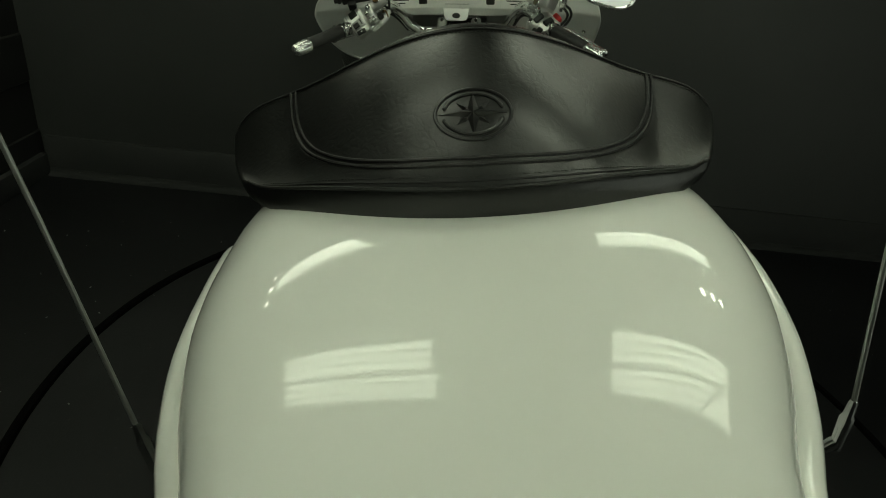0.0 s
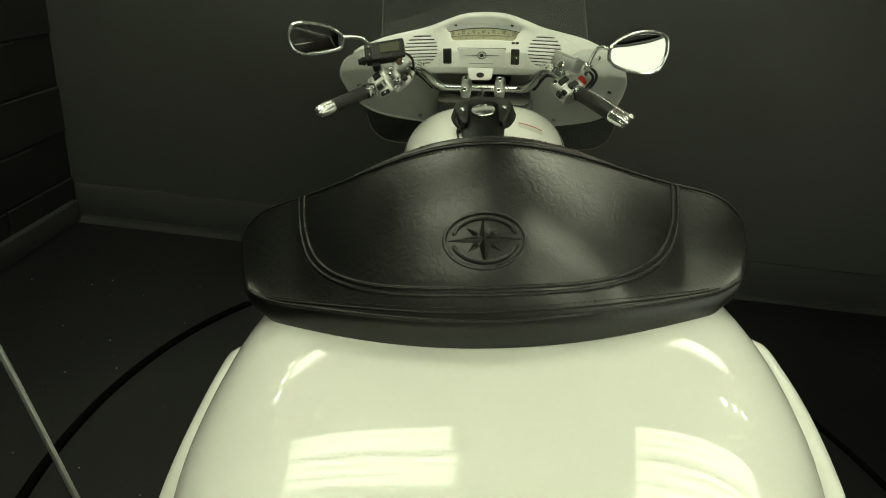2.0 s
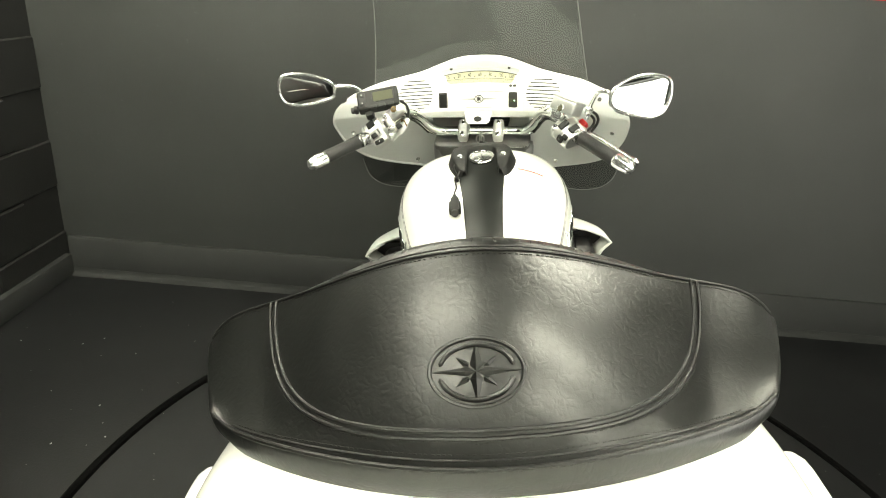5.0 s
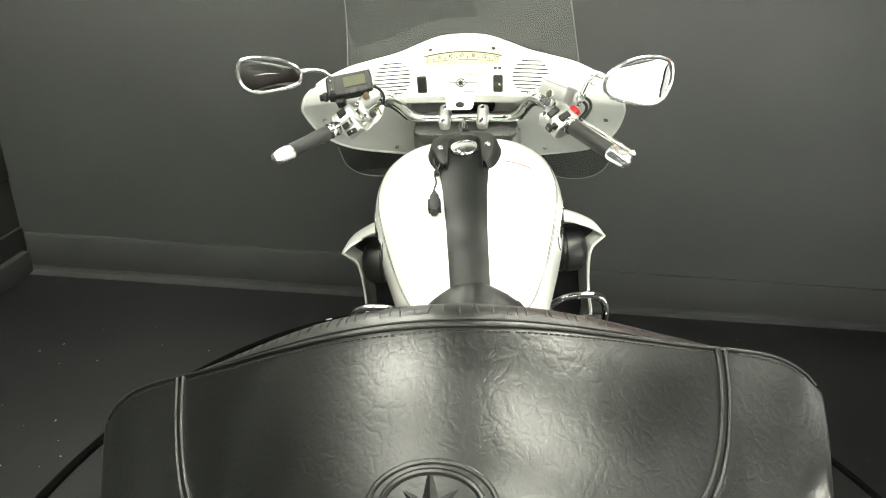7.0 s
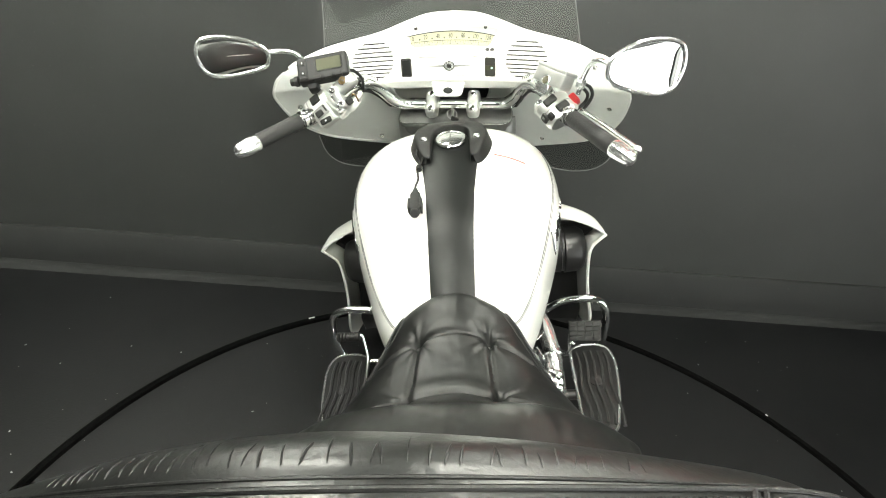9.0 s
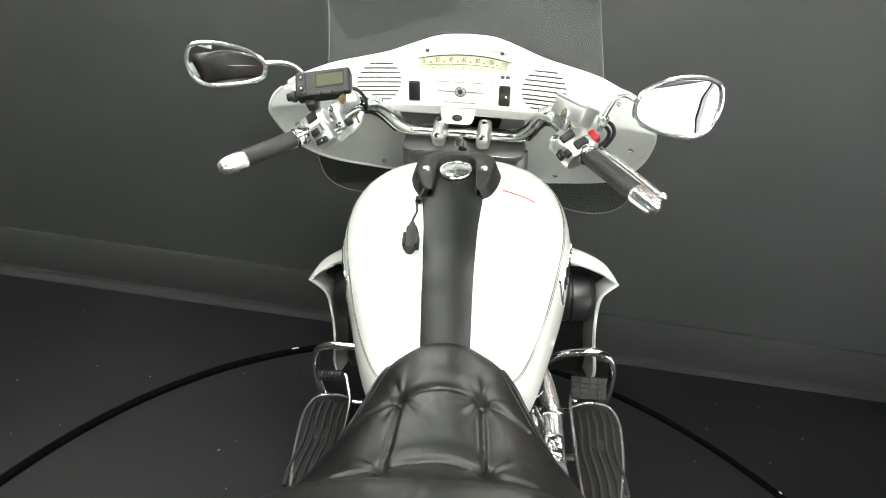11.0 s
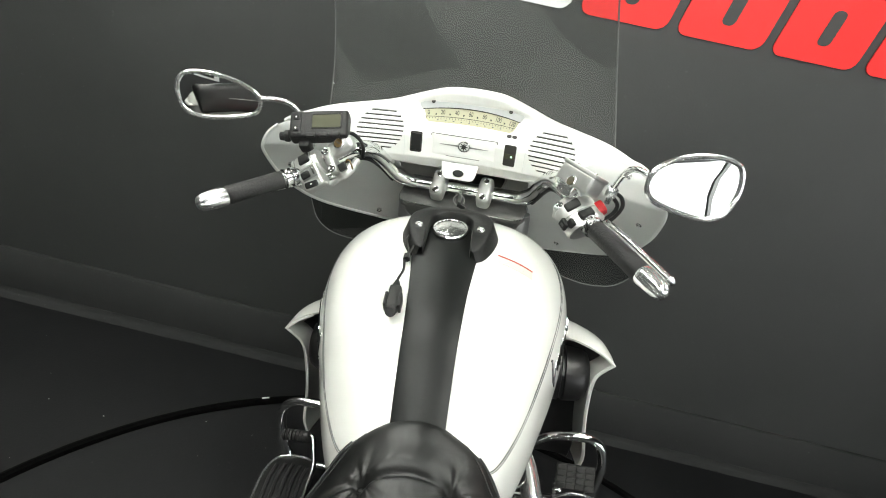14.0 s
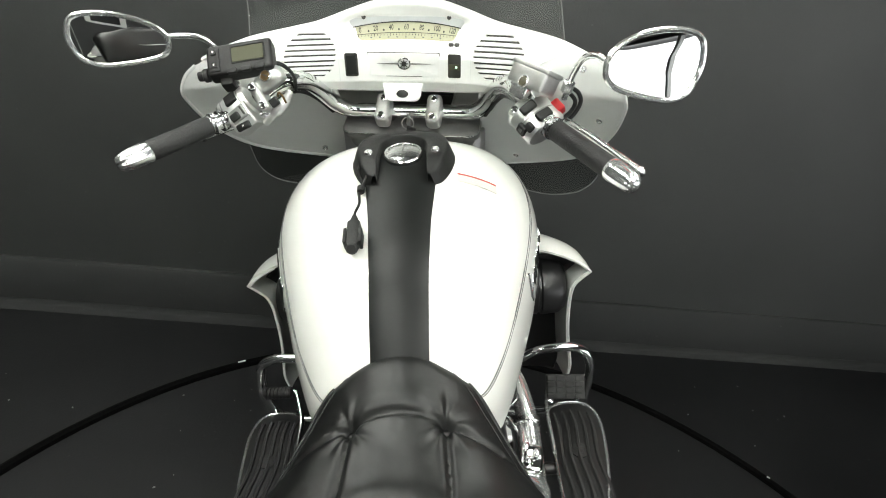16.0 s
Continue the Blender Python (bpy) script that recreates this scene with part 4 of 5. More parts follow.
for s in (-1, 1):
    grid = []
    for k in range(25):
        x = 0.165 + 0.301 * math.sin(math.pi / 2 * k / 24)
        lo, hi = smooth_lerp(LOBE, x)
        grid.append([dash_point(s * x, lo + (hi - lo) * j / 24, -0.008) for j in range(25)])
    part("side_panel", steered(sheet(grid, 0.006)), WHITE_INNER, fairing, "grey white inner fairing panel")
    edge = [dash_point(s * x, hi, -0.004) for x, lo, hi in LOBE[5:]] + [dash_point(s * x, lo, -0.004) for x, lo, hi in LOBE[-2::-1]]
    part("panel_edge", steered(tube(glide(edge, 5), 0.0036, 8)), WHITE_INNER, fairing)
    for x, z in ((0.425, 0.938), (0.254, 0.786), (0.378, 1.052)):
        q = dash_frame(s * x, z, -0.003)
        part("screw", steered(turned([(-0.006, 0.0072), (0.001, 0.0072), (0.003, 0.0055), (0.003, 0.003), (0.0015, 0.0022)], q.translation, q.to_3x3().col[2], 14)), SATIN, fairing)
    # speaker with slats
    centre = (s * 0.208, 1.056)
    disc = [[dash_point(centre[0] + r * math.cos(t), centre[1] + 0.9 * r * math.sin(t), 0.0005) for t in [2 * math.pi * k / 48 for k in range(49)]] for r in [0.0005] + [0.0054 * k for k in range(1, 10)] + [0.0545]]
    spk = part("speaker", steered(sheet(disc)), INK, fairing, "round speaker behind a white slatted grille")
    for k in range(10):
        v = -0.0465 + 0.0103 * k
        half = math.sqrt(max(0.0001, 0.0545 ** 2 - (v / 0.9) ** 2)) + 0.0015
        if k in (0, 9):
            half = 0.03
        rows = [[dash_point(centre[0] + half * (j / 5 - 1), centre[1] + v + dz, h) for dz, h in ((-0.0034, 0.0), (-0.0031, 0.0034), (0.0, 0.0036), (0.0031, 0.0034), (0.0034, 0.0))] for j in range(11)]
        part("slat", steered(sheet(rows)), WHITE_DASH, spk)
    # fine joints of the moulding beside the speaker, and faint ribs between
    for line in (((0.262, 1.103), (0.302, 1.084), (0.328, 1.066), (0.34, 1.06)), ((0.172, 1.112), (0.157, 1.085), (0.148, 1.05), (0.147, 1.0))):
        pts = glide([(x, z, 0) for x, z in line], 6)
        part("panel_joint", steered(tube([dash_point(s * p.x, p.y, -0.0001) for p in pts], 0.0006, 6)), WHITE_INNER, fairing)
    for k in range(4):
        z = 1.082 - 0.009 * k
        a = [dash_point(s * x, z, -0.0006) for x in (0.276, 0.288, 0.302 + 0.006 * k)]
        if z > smooth_lerp(LOW, 0.3 + 0.006 * k) + 0.002:
            part("grille_rib", steered(tube(a, 0.0014, 6)), WHITE_DASH, fairing)

# ribbon speedometer
def dial_at(u, v, off):
    """A point of the dial: u across from -1 to 1, v from its foot to its crown."""
    x = u * (0.104 + 0.018 * v) - 0.002
    foot, crown = 1.0865, 1.124 - 0.0115 * u * u
    return x, foot + (crown - foot) * v, off


def dial_band(v0, v1, off, u0=-1.0, u1=1.0, n=40):
    return [[dash_point(*dial_at(u0 + (u1 - u0) * k / n, v, off)) for k in range(n + 1)] for v in (v0, 0.5 * (v0 + v1), v1)]


speedo = part("speedometer", steered(sheet(dial_band(-0.05, 1.04, -0.0125, -1.03, 1.03), 0.002)), INK, fairing, "ribbon speedometer with a cream dial")
part("dial", steered(sheet(dial_band(0.0, 1.0, -0.0105), 0.001)), DIAL, speedo)
part("dial_line", steered(sheet(dial_band(0.42, 0.45, -0.0092), 0.0005)), INK, speedo)
part("dial_frame", steered(tube([dash_point(*dial_at(k / 30 - 1, 1.0, -0.009)) for k in range(61)], 0.0013, 6)), INK, speedo)
ticks = bmesh.new()
for k in range(31):
    u = -0.96 + 1.92 * k / 30
    x, z, off = dial_at(u, 0.33, -0.0092)
    rounded_box((0.0009, 0.0035 if k % 5 else 0.006, 0.0005), dash_frame(x, z, off), 0.0, 1, ticks)
part("dial_ticks", steered(ticks), INK, speedo, flat=True)
for k, word in enumerate(("0", "20", "40", "60", "80", "100", "120")):
    u = -0.88 + 1.76 * k / 6
    x, z, off = dial_at(u, 0.71, -0.0092)
    q = dash_frame(x, z, off) @ pose(0, 0, 0, 0, 0, -u * 9) @ Matrix.Diagonal((0.8, 1.25, 1, 1))
    part("dial_number", steered(lettering(word, 0.0135, q)), INK, speedo, flat=True)
    if k < 6:
        x, z, off = dial_at(u + 1.76 / 12, 0.6, -0.0092)
        part("dial_mark", steered(rounded_box((0.0034, 0.004, 0.0005), dash_frame(x, z, off), 0.0)), INK, speedo, flat=True)
for k in range(9):
    x, z, off = dial_at(-0.72 + 1.44 * k / 8, 0.2, -0.0092)
    part("dial_mark", steered(rounded_box((0.004, 0.0022, 0.0005), dash_frame(x, z, off), 0.0)), PINSTRIPE, speedo, flat=True)
# sloped panel over the dial, under the hood, with two dark screws
hood = []
for k in range(41):
    u = k / 20 - 1
    x0, z0, _ = dial_at(u, 1.04, 0)
    hood.append([dash_point(x0 + (0.136 * u - x0) * t, z0 + (1.1425 - 0.0125 * u * u - z0) * t, -0.0095 + 0.0125 * t) for t in (0, 0.25, 0.5, 0.75, 1)])
surround = part("dial_surround", steered(sheet(hood, 0.002)), WHITE_SURROUND, fairing, "grey white sloped panel over the dial")
for s in (-1, 1):
    q = dash_frame(s * 0.096 - 0.001, 1.1285, 0.0018)
    part("dash_screw", steered(turned([(-0.001, 0.0048), (0.0012, 0.0048), (0.002, 0.0035), (0.001, 0.0015)], q.translation, q.to_3x3().col[2], 14)), INK, surround)

# glove box door with a winged badge, switches, buttons, socket tab
door_gap = plate(rounded_rect(0.164, 0.052, 0.003), dash_frame(-0.003, 1.0365, -0.0005), 0.0016)
glove = part("glove_box", steered(door_gap), PINSTRIPE, fairing, "white glove box door with a winged badge", flat=True)
part("door_panel", steered(plate(rounded_rect(0.1605, 0.0485, 0.002), dash_frame(-0.003, 1.0365, 0.0008), 0.003, 0.001)), WHITE_DASH, glove)
Q = dash_frame(-0.001, 1.039, 0.0042)
part("badge_ring", steered(tube([Q @ Vector((0.0135 * math.cos(a), 0.0115 * math.sin(a), 0)) for a in [2 * math.pi * k / 28 for k in range(28)]], 0.0016, 6, closed=True)), SATIN, glove)
pts = [(((0.011, 0.0045)[k % 2]) * math.cos(math.pi * k / 8), ((0.010, 0.0045)[k % 2]) * math.sin(math.pi * k / 8)) for k in range(16)]
part("badge_star", steered(plate(pts, Q, 0.002)), INK, glove, flat=True)
for s in (-1, 1):
    part("badge_wing", steered(plate([(s * 0.014, 0.002), (s * 0.06, 0.0004), (s * 0.06, -0.0004), (s * 0.014, -0.002)], Q @ pose(0, 0, -0.0003), 0.0012)), GUNMETAL, glove, flat=True)
for x in (-0.1195, 0.1115):
    q = dash_frame(x, 1.036, -0.0005)
    sw = part("rocker_switch", steered(plate(rounded_rect(0.029, 0.05, 0.004), q, 0.002, 0.0006)), INK, fairing, "black rocker switch in the dash")
    if x > 0:
        part("lamp_bar", steered(rounded_box((0.025, 0.012, 0.002), q @ pose(0, -0.002, 0.0025), 0.0006)), LCD, sw)
        part("lamp", steered(rounded_box((0.005, 0.005, 0.002), q @ pose(0.005, -0.002, 0.0032), 0.0006)), GREEN, sw)
    else:
        part("rocker", steered(rounded_box((0.023, 0.042, 0.004), q @ pose(0, 0, 0.002), 0.0015)), BLACK, sw)
for x in (0.1025, 0.1155):
    part("trip_button", steered(plate(rounded_rect(0.0115, 0.008, 0.0035), dash_frame(x, 1.0775, -0.0005), 0.0022, 0.0006)), INK, fairing)
tab_m = frame_at((-0.004, 2.553, 0.968), (0, -0.93, 0.37))
tab = part("socket_tab", steered(plate([(-0.045, 0.03), (0.046, 0.03), (0.04, 0.002), (0.036, -0.005), (0.028, -0.009), (-0.029, -0.009), (-0.036, -0.005), (-0.04, 0.002)], tab_m, 0.012, 0.003)), WHITE_DASH, fairing, "white tab with a black button")
part("socket", steered(plate([(0.0135 * math.cos(t), 0.0085 * math.sin(t)) for t in [2 * math.pi * k / 28 for k in range(28)]], tab_m @ pose(0.001, 0.006, 0.0115), 0.004, 0.001)), BLACK, tab)

# windscreen and lower deflectors
def screen_point(u, v):
    x = u * (0.35 - 0.08 * v) - 0.005
    return Vector((x, 2.70 - 1.0 * x * x - 0.10 * v - 0.16 * v * v, 1.085 + 0.47 * v - 0.05 * abs(u) ** 3 * v))


def facing_rider(ob):
    """Turns a clear skin so that its outer side looks back at the rider."""
    if sum(f.normal.y for f in ob.data.polygons) > 0:
        ob.data.flip_normals()
    return ob


screen = facing_rider(part("windscreen", steered(sheet([[screen_point(k / 24 - 1, j / 20) for k in range(49)] for j in range(21)])), SHIELD, bike, "tall lightly tinted clear windscreen"))
rimpts = [screen_point(-1, j / 20) for j in range(21)] + [screen_point(k / 24 - 1, 1) for k in range(1, 49)] + [screen_point(1, 1 - j / 20) for j in range(1, 21)]
part("screen_edge", steered(tube(rimpts, 0.0018, 6)), EDGE, screen)
for s in (-1, 1):
    g = []
    for k in range(25):
        x = 0.2 + 0.282 * math.sin(math.pi / 2 * k / 24)
        lo = smooth_lerp([(0.2, 0.69), (0.26, 0.662), (0.32, 0.65), (0.37, 0.652), (0.42, 0.668), (0.45, 0.692), (0.47, 0.725), (0.482, 0.78)], x)
        g.append([Vector((s * x, 2.80 - 0.9 * (x - 0.2) ** 2, lo + (0.86 - lo) * j / 8)) for j in range(9)])
    dfl = facing_rider(part("deflector", steered(sheet(g)), DEFLECTOR, bike, "smoked clear deflector under the fairing"))
    part("deflector_edge", steered(tube([c[0] for c in g], 0.0018, 6)), EDGE, dfl)

# white ledge from the top of the dash to the foot of the windscreen
ledge = []
for k in range(41):
    x = 0.33 * (k / 20 - 1)
    a = dash_point(x, smooth_lerp(TOP, abs(x)) - 0.003, -0.003)
    b = Vector((x, screen_point(x / 0.35, 0.0).y - 0.006, min(a.z - 0.03, 1.095)))
    ledge.append([a.lerp(b, j / 6) + Vector((0, 0, 0.008 * math.sin(math.pi * j / 6))) for j in range(7)])
part("dash_ledge", steered(sheet(ledge, 0.003)), WHITE_DASH, fairing, "white ledge under the windscreen")

# front shell of the fairing, ahead of the dash
shell = []
for k in range(33):
    u = k / 16 - 1
    x = 0.45 * u
    shell.append([Vector((x, dash_y(x, z) + 0.03 + 0.16 * math.sin(math.pi * j / 12) * (1 - abs(u) ** 3) + 0.02, z)) for j, z in enumerate([lerp(LOBE, max(0.165, abs(x)))[0] + 0.01 + (smooth_lerp(TOP, min(0.42, abs(x))) - 0.01 - lerp(LOBE, max(0.165, abs(x)))[0] - 0.01) * (1 - abs(u) ** 6 * 0.3) * j / 12 for j in range(13)])])
part("fairing_shell", steered(sheet(shell, 0.004)), WHITE, fairing, "white outer shell of the fairing")
part("headlight", steered(turned([(0, 0.085), (0.03, 0.09), (0.05, 0.08), (0.06, 0.01)], (0, 2.78, 0.93), (0, 1, -0.05), 32)), CHROME, fairing, "round headlight")

# handlebar
BAR = [(0, 2.617, 0.918), (0.105, 2.617, 0.918), (0.148, 2.61, 0.922), (0.18, 2.588, 0.945), (0.203, 2.552, 0.984), (0.224, 2.512, 1.009), (0.252, 2.458, 1.012), (0.288, 2.396, 0.988), (0.335, 2.325, 0.968), (0.40, 2.237, 0.948)]
path = glide([(-x, y, z) for x, y, z in BAR[::-1]] + BAR[1:], 8)
thick = [lerp([(0.0, 0.0145), (0.12, 0.0145), (0.17, 0.0205), (0.25, 0.022), (0.3, 0.0165), (0.4, 0.0163)], abs(p.x)) for p in path]
bar = part("handlebar", steered(tube(path, thick, 20)), CHROME, bike, "wide chrome handlebar")
for s in (-1, 1):
    q = frame_at((s * 0.06, 2.597, 0.925), (0, -0.62, 0.78))
    cl = part("bar_clamp", steered(rounded_box((0.036, 0.074, 0.046), q, 0.015, 5)), RAW, bar, "polished bar clamp")
    for v in (-0.028, 0.02):
        part("bolt", steered(turned([(0, 0.0088), (0.004, 0.0088), (0.005, 0.007), (0.003, 0.004)], q @ Vector((0, v, 0.0205)), q.to_3x3().col[2], 14)), CHROME, cl)
        part("bolt_socket", steered(turned([(0.0, 0.0046), (0.0056, 0.0046), (0.0058, 0.001)], q @ Vector((0, v, 0.0205)), q.to_3x3().col[2], 6)), INK, cl)

I_, J_ = Vector((0.338, 2.32, 0.967)), Vector((0.415, 2.217, 0.944))
AX_ = (J_ - I_).normalized()
for s in (-1, 1):
    f = Vector((s, 1, 1))
    ax = AX_ * f
    i, j = (I_ - AX_ * (0.018 if s > 0 else -0.009)) * f, J_ * f
    L = (j - i).length
    grip = part("grip", steered(turned([(0, 0.018), (0.004, 0.0198), (L * 0.5, 0.0192), (L - 0.004, 0.0198), (L, 0.018)], i, ax, 24)), RUBBER, bar, "black rubber grip")
    cap = turned([(0, 0.0185), (0.004, 0.0208), (0.012, 0.0206), (0.03, 0.0198), (0.046, 0.018), (0.054, 0.0158), (0.059, 0.0128), (0.062, 0.0075), (0.063, 0.001)], j, ax, 48)
    for p in cap.verts:
        along = (p.co - j).dot(ax)
        out = p.co - j - ax * along
        turn = math.atan2(out.dot(ax.cross(Vector((0, 0, 1))).normalized()), out.z)
        p.co -= out * 0.14 * max(0.0, math.cos(5 * turn)) ** 2 * max(0.0, min(1.0, (along - 0.006) / 0.02))
    part("bar_end", steered(cap), POLISH, grip, "tapered chrome end cap with shallow flutes")
    part("grip_collar", steered(turned([(-0.036, 0.018), (-0.03, 0.021), (-0.022, 0.021), (-0.02, 0.0165), (-0.014, 0.0165), (-0.012, 0.022), (-0.006, 0.022), (-0.004, 0.018), (0.0, 0.0195)], i, ax, 24)), SATIN, grip, "ribbed chrome collar")
    # switch housing: u across the bar, v along it towards the middle
    if s < 0:
        m = frame_at(i - ax * 0.064, (0, -0.93, 0.36), -ax)
        drum = turned([(-0.024, 0.02), (-0.024, 0.0285), (-0.021, 0.031), (0.034, 0.031), (0.039, 0.0285), (0.04, 0.02)], (-0.008, 0, -0.004), (0, 1, 0), 36)
        drum.transform(m)
        house = part("switch_housing", steered(drum), RAW, bar, "polished switch housing with black buttons")
        for v in (-0.014, 0.0275):
            band = turned([(v - 0.0012, 0.0313), (v + 0.0012, 0.0313)], (-0.008, 0, -0.004), (0, 1, 0), 36)
            band.transform(m)
            part("housing_seam", steered(band), GUNMETAL, house)
        tilt = m @ pose(-0.008, 0.011, -0.004) @ pose(0, 0, 0, 0, -29, 0)
        part("button", steered(rounded_box((0.025, 0.026, 0.008), tilt @ pose(0, 0, 0.0305), 0.003, 3)), BLACK, house)
        cube = part("switch_block", steered(rounded_box((0.05, 0.05, 0.042), m @ pose(0.022, 0.009, 0.01), 0.006, 4)), RAW, house, "square polished switch block")
        part("switch_plate", steered(rounded_box((0.026, 0.036, 0.004), m @ pose(0.0135, 0.01, 0.031), 0.0018, 2)), GUNMETAL, cube, "dark recessed plate")
        part("selector", steered(rounded_box((0.015, 0.02, 0.009), m @ pose(0.015, 0.003, 0.034), 0.003, 3)), BLACK, cube)
        part("selector", steered(rounded_box((0.018, 0.004, 0.006), m @ pose(0.012, 0.022, 0.033), 0.0015, 2)), INK, cube)
        part("horn_lever", steered(rounded_box((0.014, 0.03, 0.01), m @ pose(0.0385, 0.006, 0.032, 0, 0, -10), 0.0048, 4)), BLACK, cube)
        part("lever_mark", steered(rounded_box((0.003, 0.004, 0.0006), m @ pose(0.0385, 0.007, 0.0372), 0.0)), PALE, cube)
        pm = m @ pose(0.009, 0.063, 0.008, 0, 0, -4)
    else:
        m = frame_at(i - ax * 0.054, (0, -0.62, 0.78), -ax) @ pose(-0.003, 0, -0.004)
        body = turned([(-0.031, 0.02), (-0.031, 0.031), (-0.026, 0.034), (0.024, 0.034), (0.03, 0.031), (0.032, 0.02)], (0, 0, 0), (0, 1, 0), 36)
        body.transform(m @ Matrix.Diagonal((1.3, 1, 0.9, 1)))
        house = part("switch_housing", steered(body), RAW, bar, "polished switch housing with black buttons")
        seam = turned([(-0.0012, 0.0343), (0.0012, 0.0343)], (0, 0, 0), (0, 1, 0), 36)
        seam.transform(m @ Matrix.Diagonal((1.3, 1, 0.9, 1)))
        part("housing_seam", steered(seam), GUNMETAL, house)

        def on_body(deg, v, lift=0.0):
            c, n = math.cos(radians(deg)), math.sin(radians(deg))
            return m @ frame_at(((0.0442 + lift) * n, v, (0.0306 + lift) * c), (n, 0, c), (0, 1, 0))

        for v, w, deg, long in ((-0.013, 0.019, 4, 0.032), (0.017, 0.019, -14, 0.032), (-0.016, 0.018, -44, 0.016), (-0.006, 0.022, -66, 0.02)):
            part("button", steered(rounded_box((long, w, 0.01), on_body(deg, v, 0.001), 0.005, 3)), BLACK, house)
        part("button_mark", steered(rounded_box((0.006, 0.008, 0.0006), on_body(-66, -0.006, 0.0062), 0.0)), PINSTRIPE, house)
        part("kill_switch", steered(rounded_box((0.024, 0.027, 0.02), on_body(74, -0.004, 0.002), 0.006, 3)), RED, house, "red engine stop switch")
        pm = frame_at(i - ax * 0.097, (0, -0.62, 0.78), -ax) @ pose(-0.012, 0, 0.006, 0, 0, 16)
    # lever perch, lever
    perch = part("lever_perch", steered(rounded_box((0.06, 0.019, 0.042), pm, 0.006, 3)), RAW, bar, "polished lever perch")
    for v in (-0.02, 0.02):
        part("bolt", steered(turned([(0, 0.0078), (0.005, 0.0078), (0.006, 0.006), (0.0035, 0.0035)], pm @ Vector((v, 0, 0.0205)), pm.to_3x3().col[2], 14)), SATIN, perch)
    lev = [(0.262, 2.455, 0.975), (0.3, 2.43, 0.976), (0.345, 2.385, 0.974), (0.38, 2.343, 0.966), (0.428, 2.29, 0.947), (0.468, 2.24, 0.932)] if s > 0 else [(0.255, 2.445, 0.96), (0.28, 2.43, 0.955), (0.30, 2.41, 0.95), (0.33, 2.375, 0.945), (0.36, 2.335, 0.94), (0.37, 2.325, 0.938)]
    lever = part("lever", steered(tube(glide([Vector(p) * f for p in lev], 6), [0.0085] * 8 + [0.007] * 17 + [0.0078] * 6, 10)), CAST, bar, "polished hand lever")
    part("lever_ball", steered(turned([(-0.0105, 0.002), (-0.0078, 0.0074), (0, 0.0103), (0.0078, 0.0074), (0.0105, 0.002)], Vector(lev[-1]) * f, ax, 14)), SATIN, lever)

# brake fluid reservoir, right; amber cap on the clutch perch, left
rm = frame_at((0.281, 2.395, 1.049), (0.36, 0.2, 0.9), (-0.62, 0.68, 0.3))
res = part("brake_reservoir", steered(rounded_box((0.046, 0.088, 0.038), rm, 0.006, 3)), RAW, bar, "polished brake fluid reservoir")
part("reservoir_lid", steered(rounded_box((0.049, 0.092, 0.009), rm @ pose(0, 0, 0.02), 0.003, 2)), RAW, res, "grey reservoir lid")
for u, v in ((-0.017, -0.038), (0.017, 0.038)):
    part("lid_screw", steered(turned([(0, 0.0035), (0.002, 0.003)], rm @ Vector((u, v, 0.0245)), rm.to_3x3().col[2], 10)), CHROME, res)
sg = rm @ Vector((-0.0225, 0.0, -0.011))
part("sight_rim", steered(turned([(0, 0.0115), (0.004, 0.0115), (0.005, 0.0095), (0.003, 0.0085)], sg, rm.to_3x3() @ Vector((-1, 0, 0.1)), 20)), POLISH, res)
part("sight_glass", steered(turned([(0, 0.009), (0.004, 0.009), (0.0045, 0.004)], sg, rm.to_3x3() @ Vector((-1, 0, 0.1)), 18)), SIGHT, res)
part("foot", steered(rounded_box((0.022, 0.04, 0.03), rm @ pose(0.002, 0.02, -0.03), 0.006, 3)), CAST, res)
lm = frame_at((I_ - AX_ * 0.055) * Vector((-1, 1, 1)), (0, -0.93, 0.36), -AX_ * Vector((-1, 1, 1)))
clutch = part("clutch_perch", steered(rounded_box((0.034, 0.06, 0.034), lm @ pose(-0.01, 0.096, 0.004), 0.011, 4)), RAW, bar, "polished clutch lever perch")
lc = lm @ Vector((-0.0138, 0.0985, 0.022))
up = lm.to_3x3() @ Vector((-0.15, 0, 1))
part("cap_rim", steered(turned([(0, 0.0118), (0.005, 0.0118), (0.0062, 0.01), (0.0045, 0.0092)], lc, up, 24)), POLISH, clutch)
part("perch_cap", steered(turned([(0, 0.0095), (0.0048, 0.0095), (0.0056, 0.004)], lc, up, 20)), BRASS, clutch)
part("cap_slot", steered(rounded_box((0.011, 0.0022, 0.0008), frame_at(lc + up.normalized() * 0.0058, up, (0.3, 0.9, 0.2)), 0.0003)), INK, clutch)
arm = part("lever_arm", steered(tube(glide([lm @ Vector(p) for p in ((0.05, 0.035, 0.0), (0.047, 0.062, 0.002), (0.041, 0.088, -0.002), (0.026, 0.11, -0.016))], 6), [0.007] * 7 + [0.0105] * 8 + [0.008] * 4, 12)), RAW, clutch, "polished arm of the clutch lever")
part("clutch_switch", steered(rounded_box((0.016, 0.017, 0.012), lm @ pose(0.034, 0.081, 0.018), 0.002)), BLACK, arm)
part("switch_wire", steered(tube(glide([lm @ Vector(p) for p in ((0.03, 0.094, 0.02), (0.027, 0.1, 0.024), (0.036, 0.104, 0.026), (0.05, 0.1, 0.02))], 5), 0.0022, 8)), BRASS, arm)

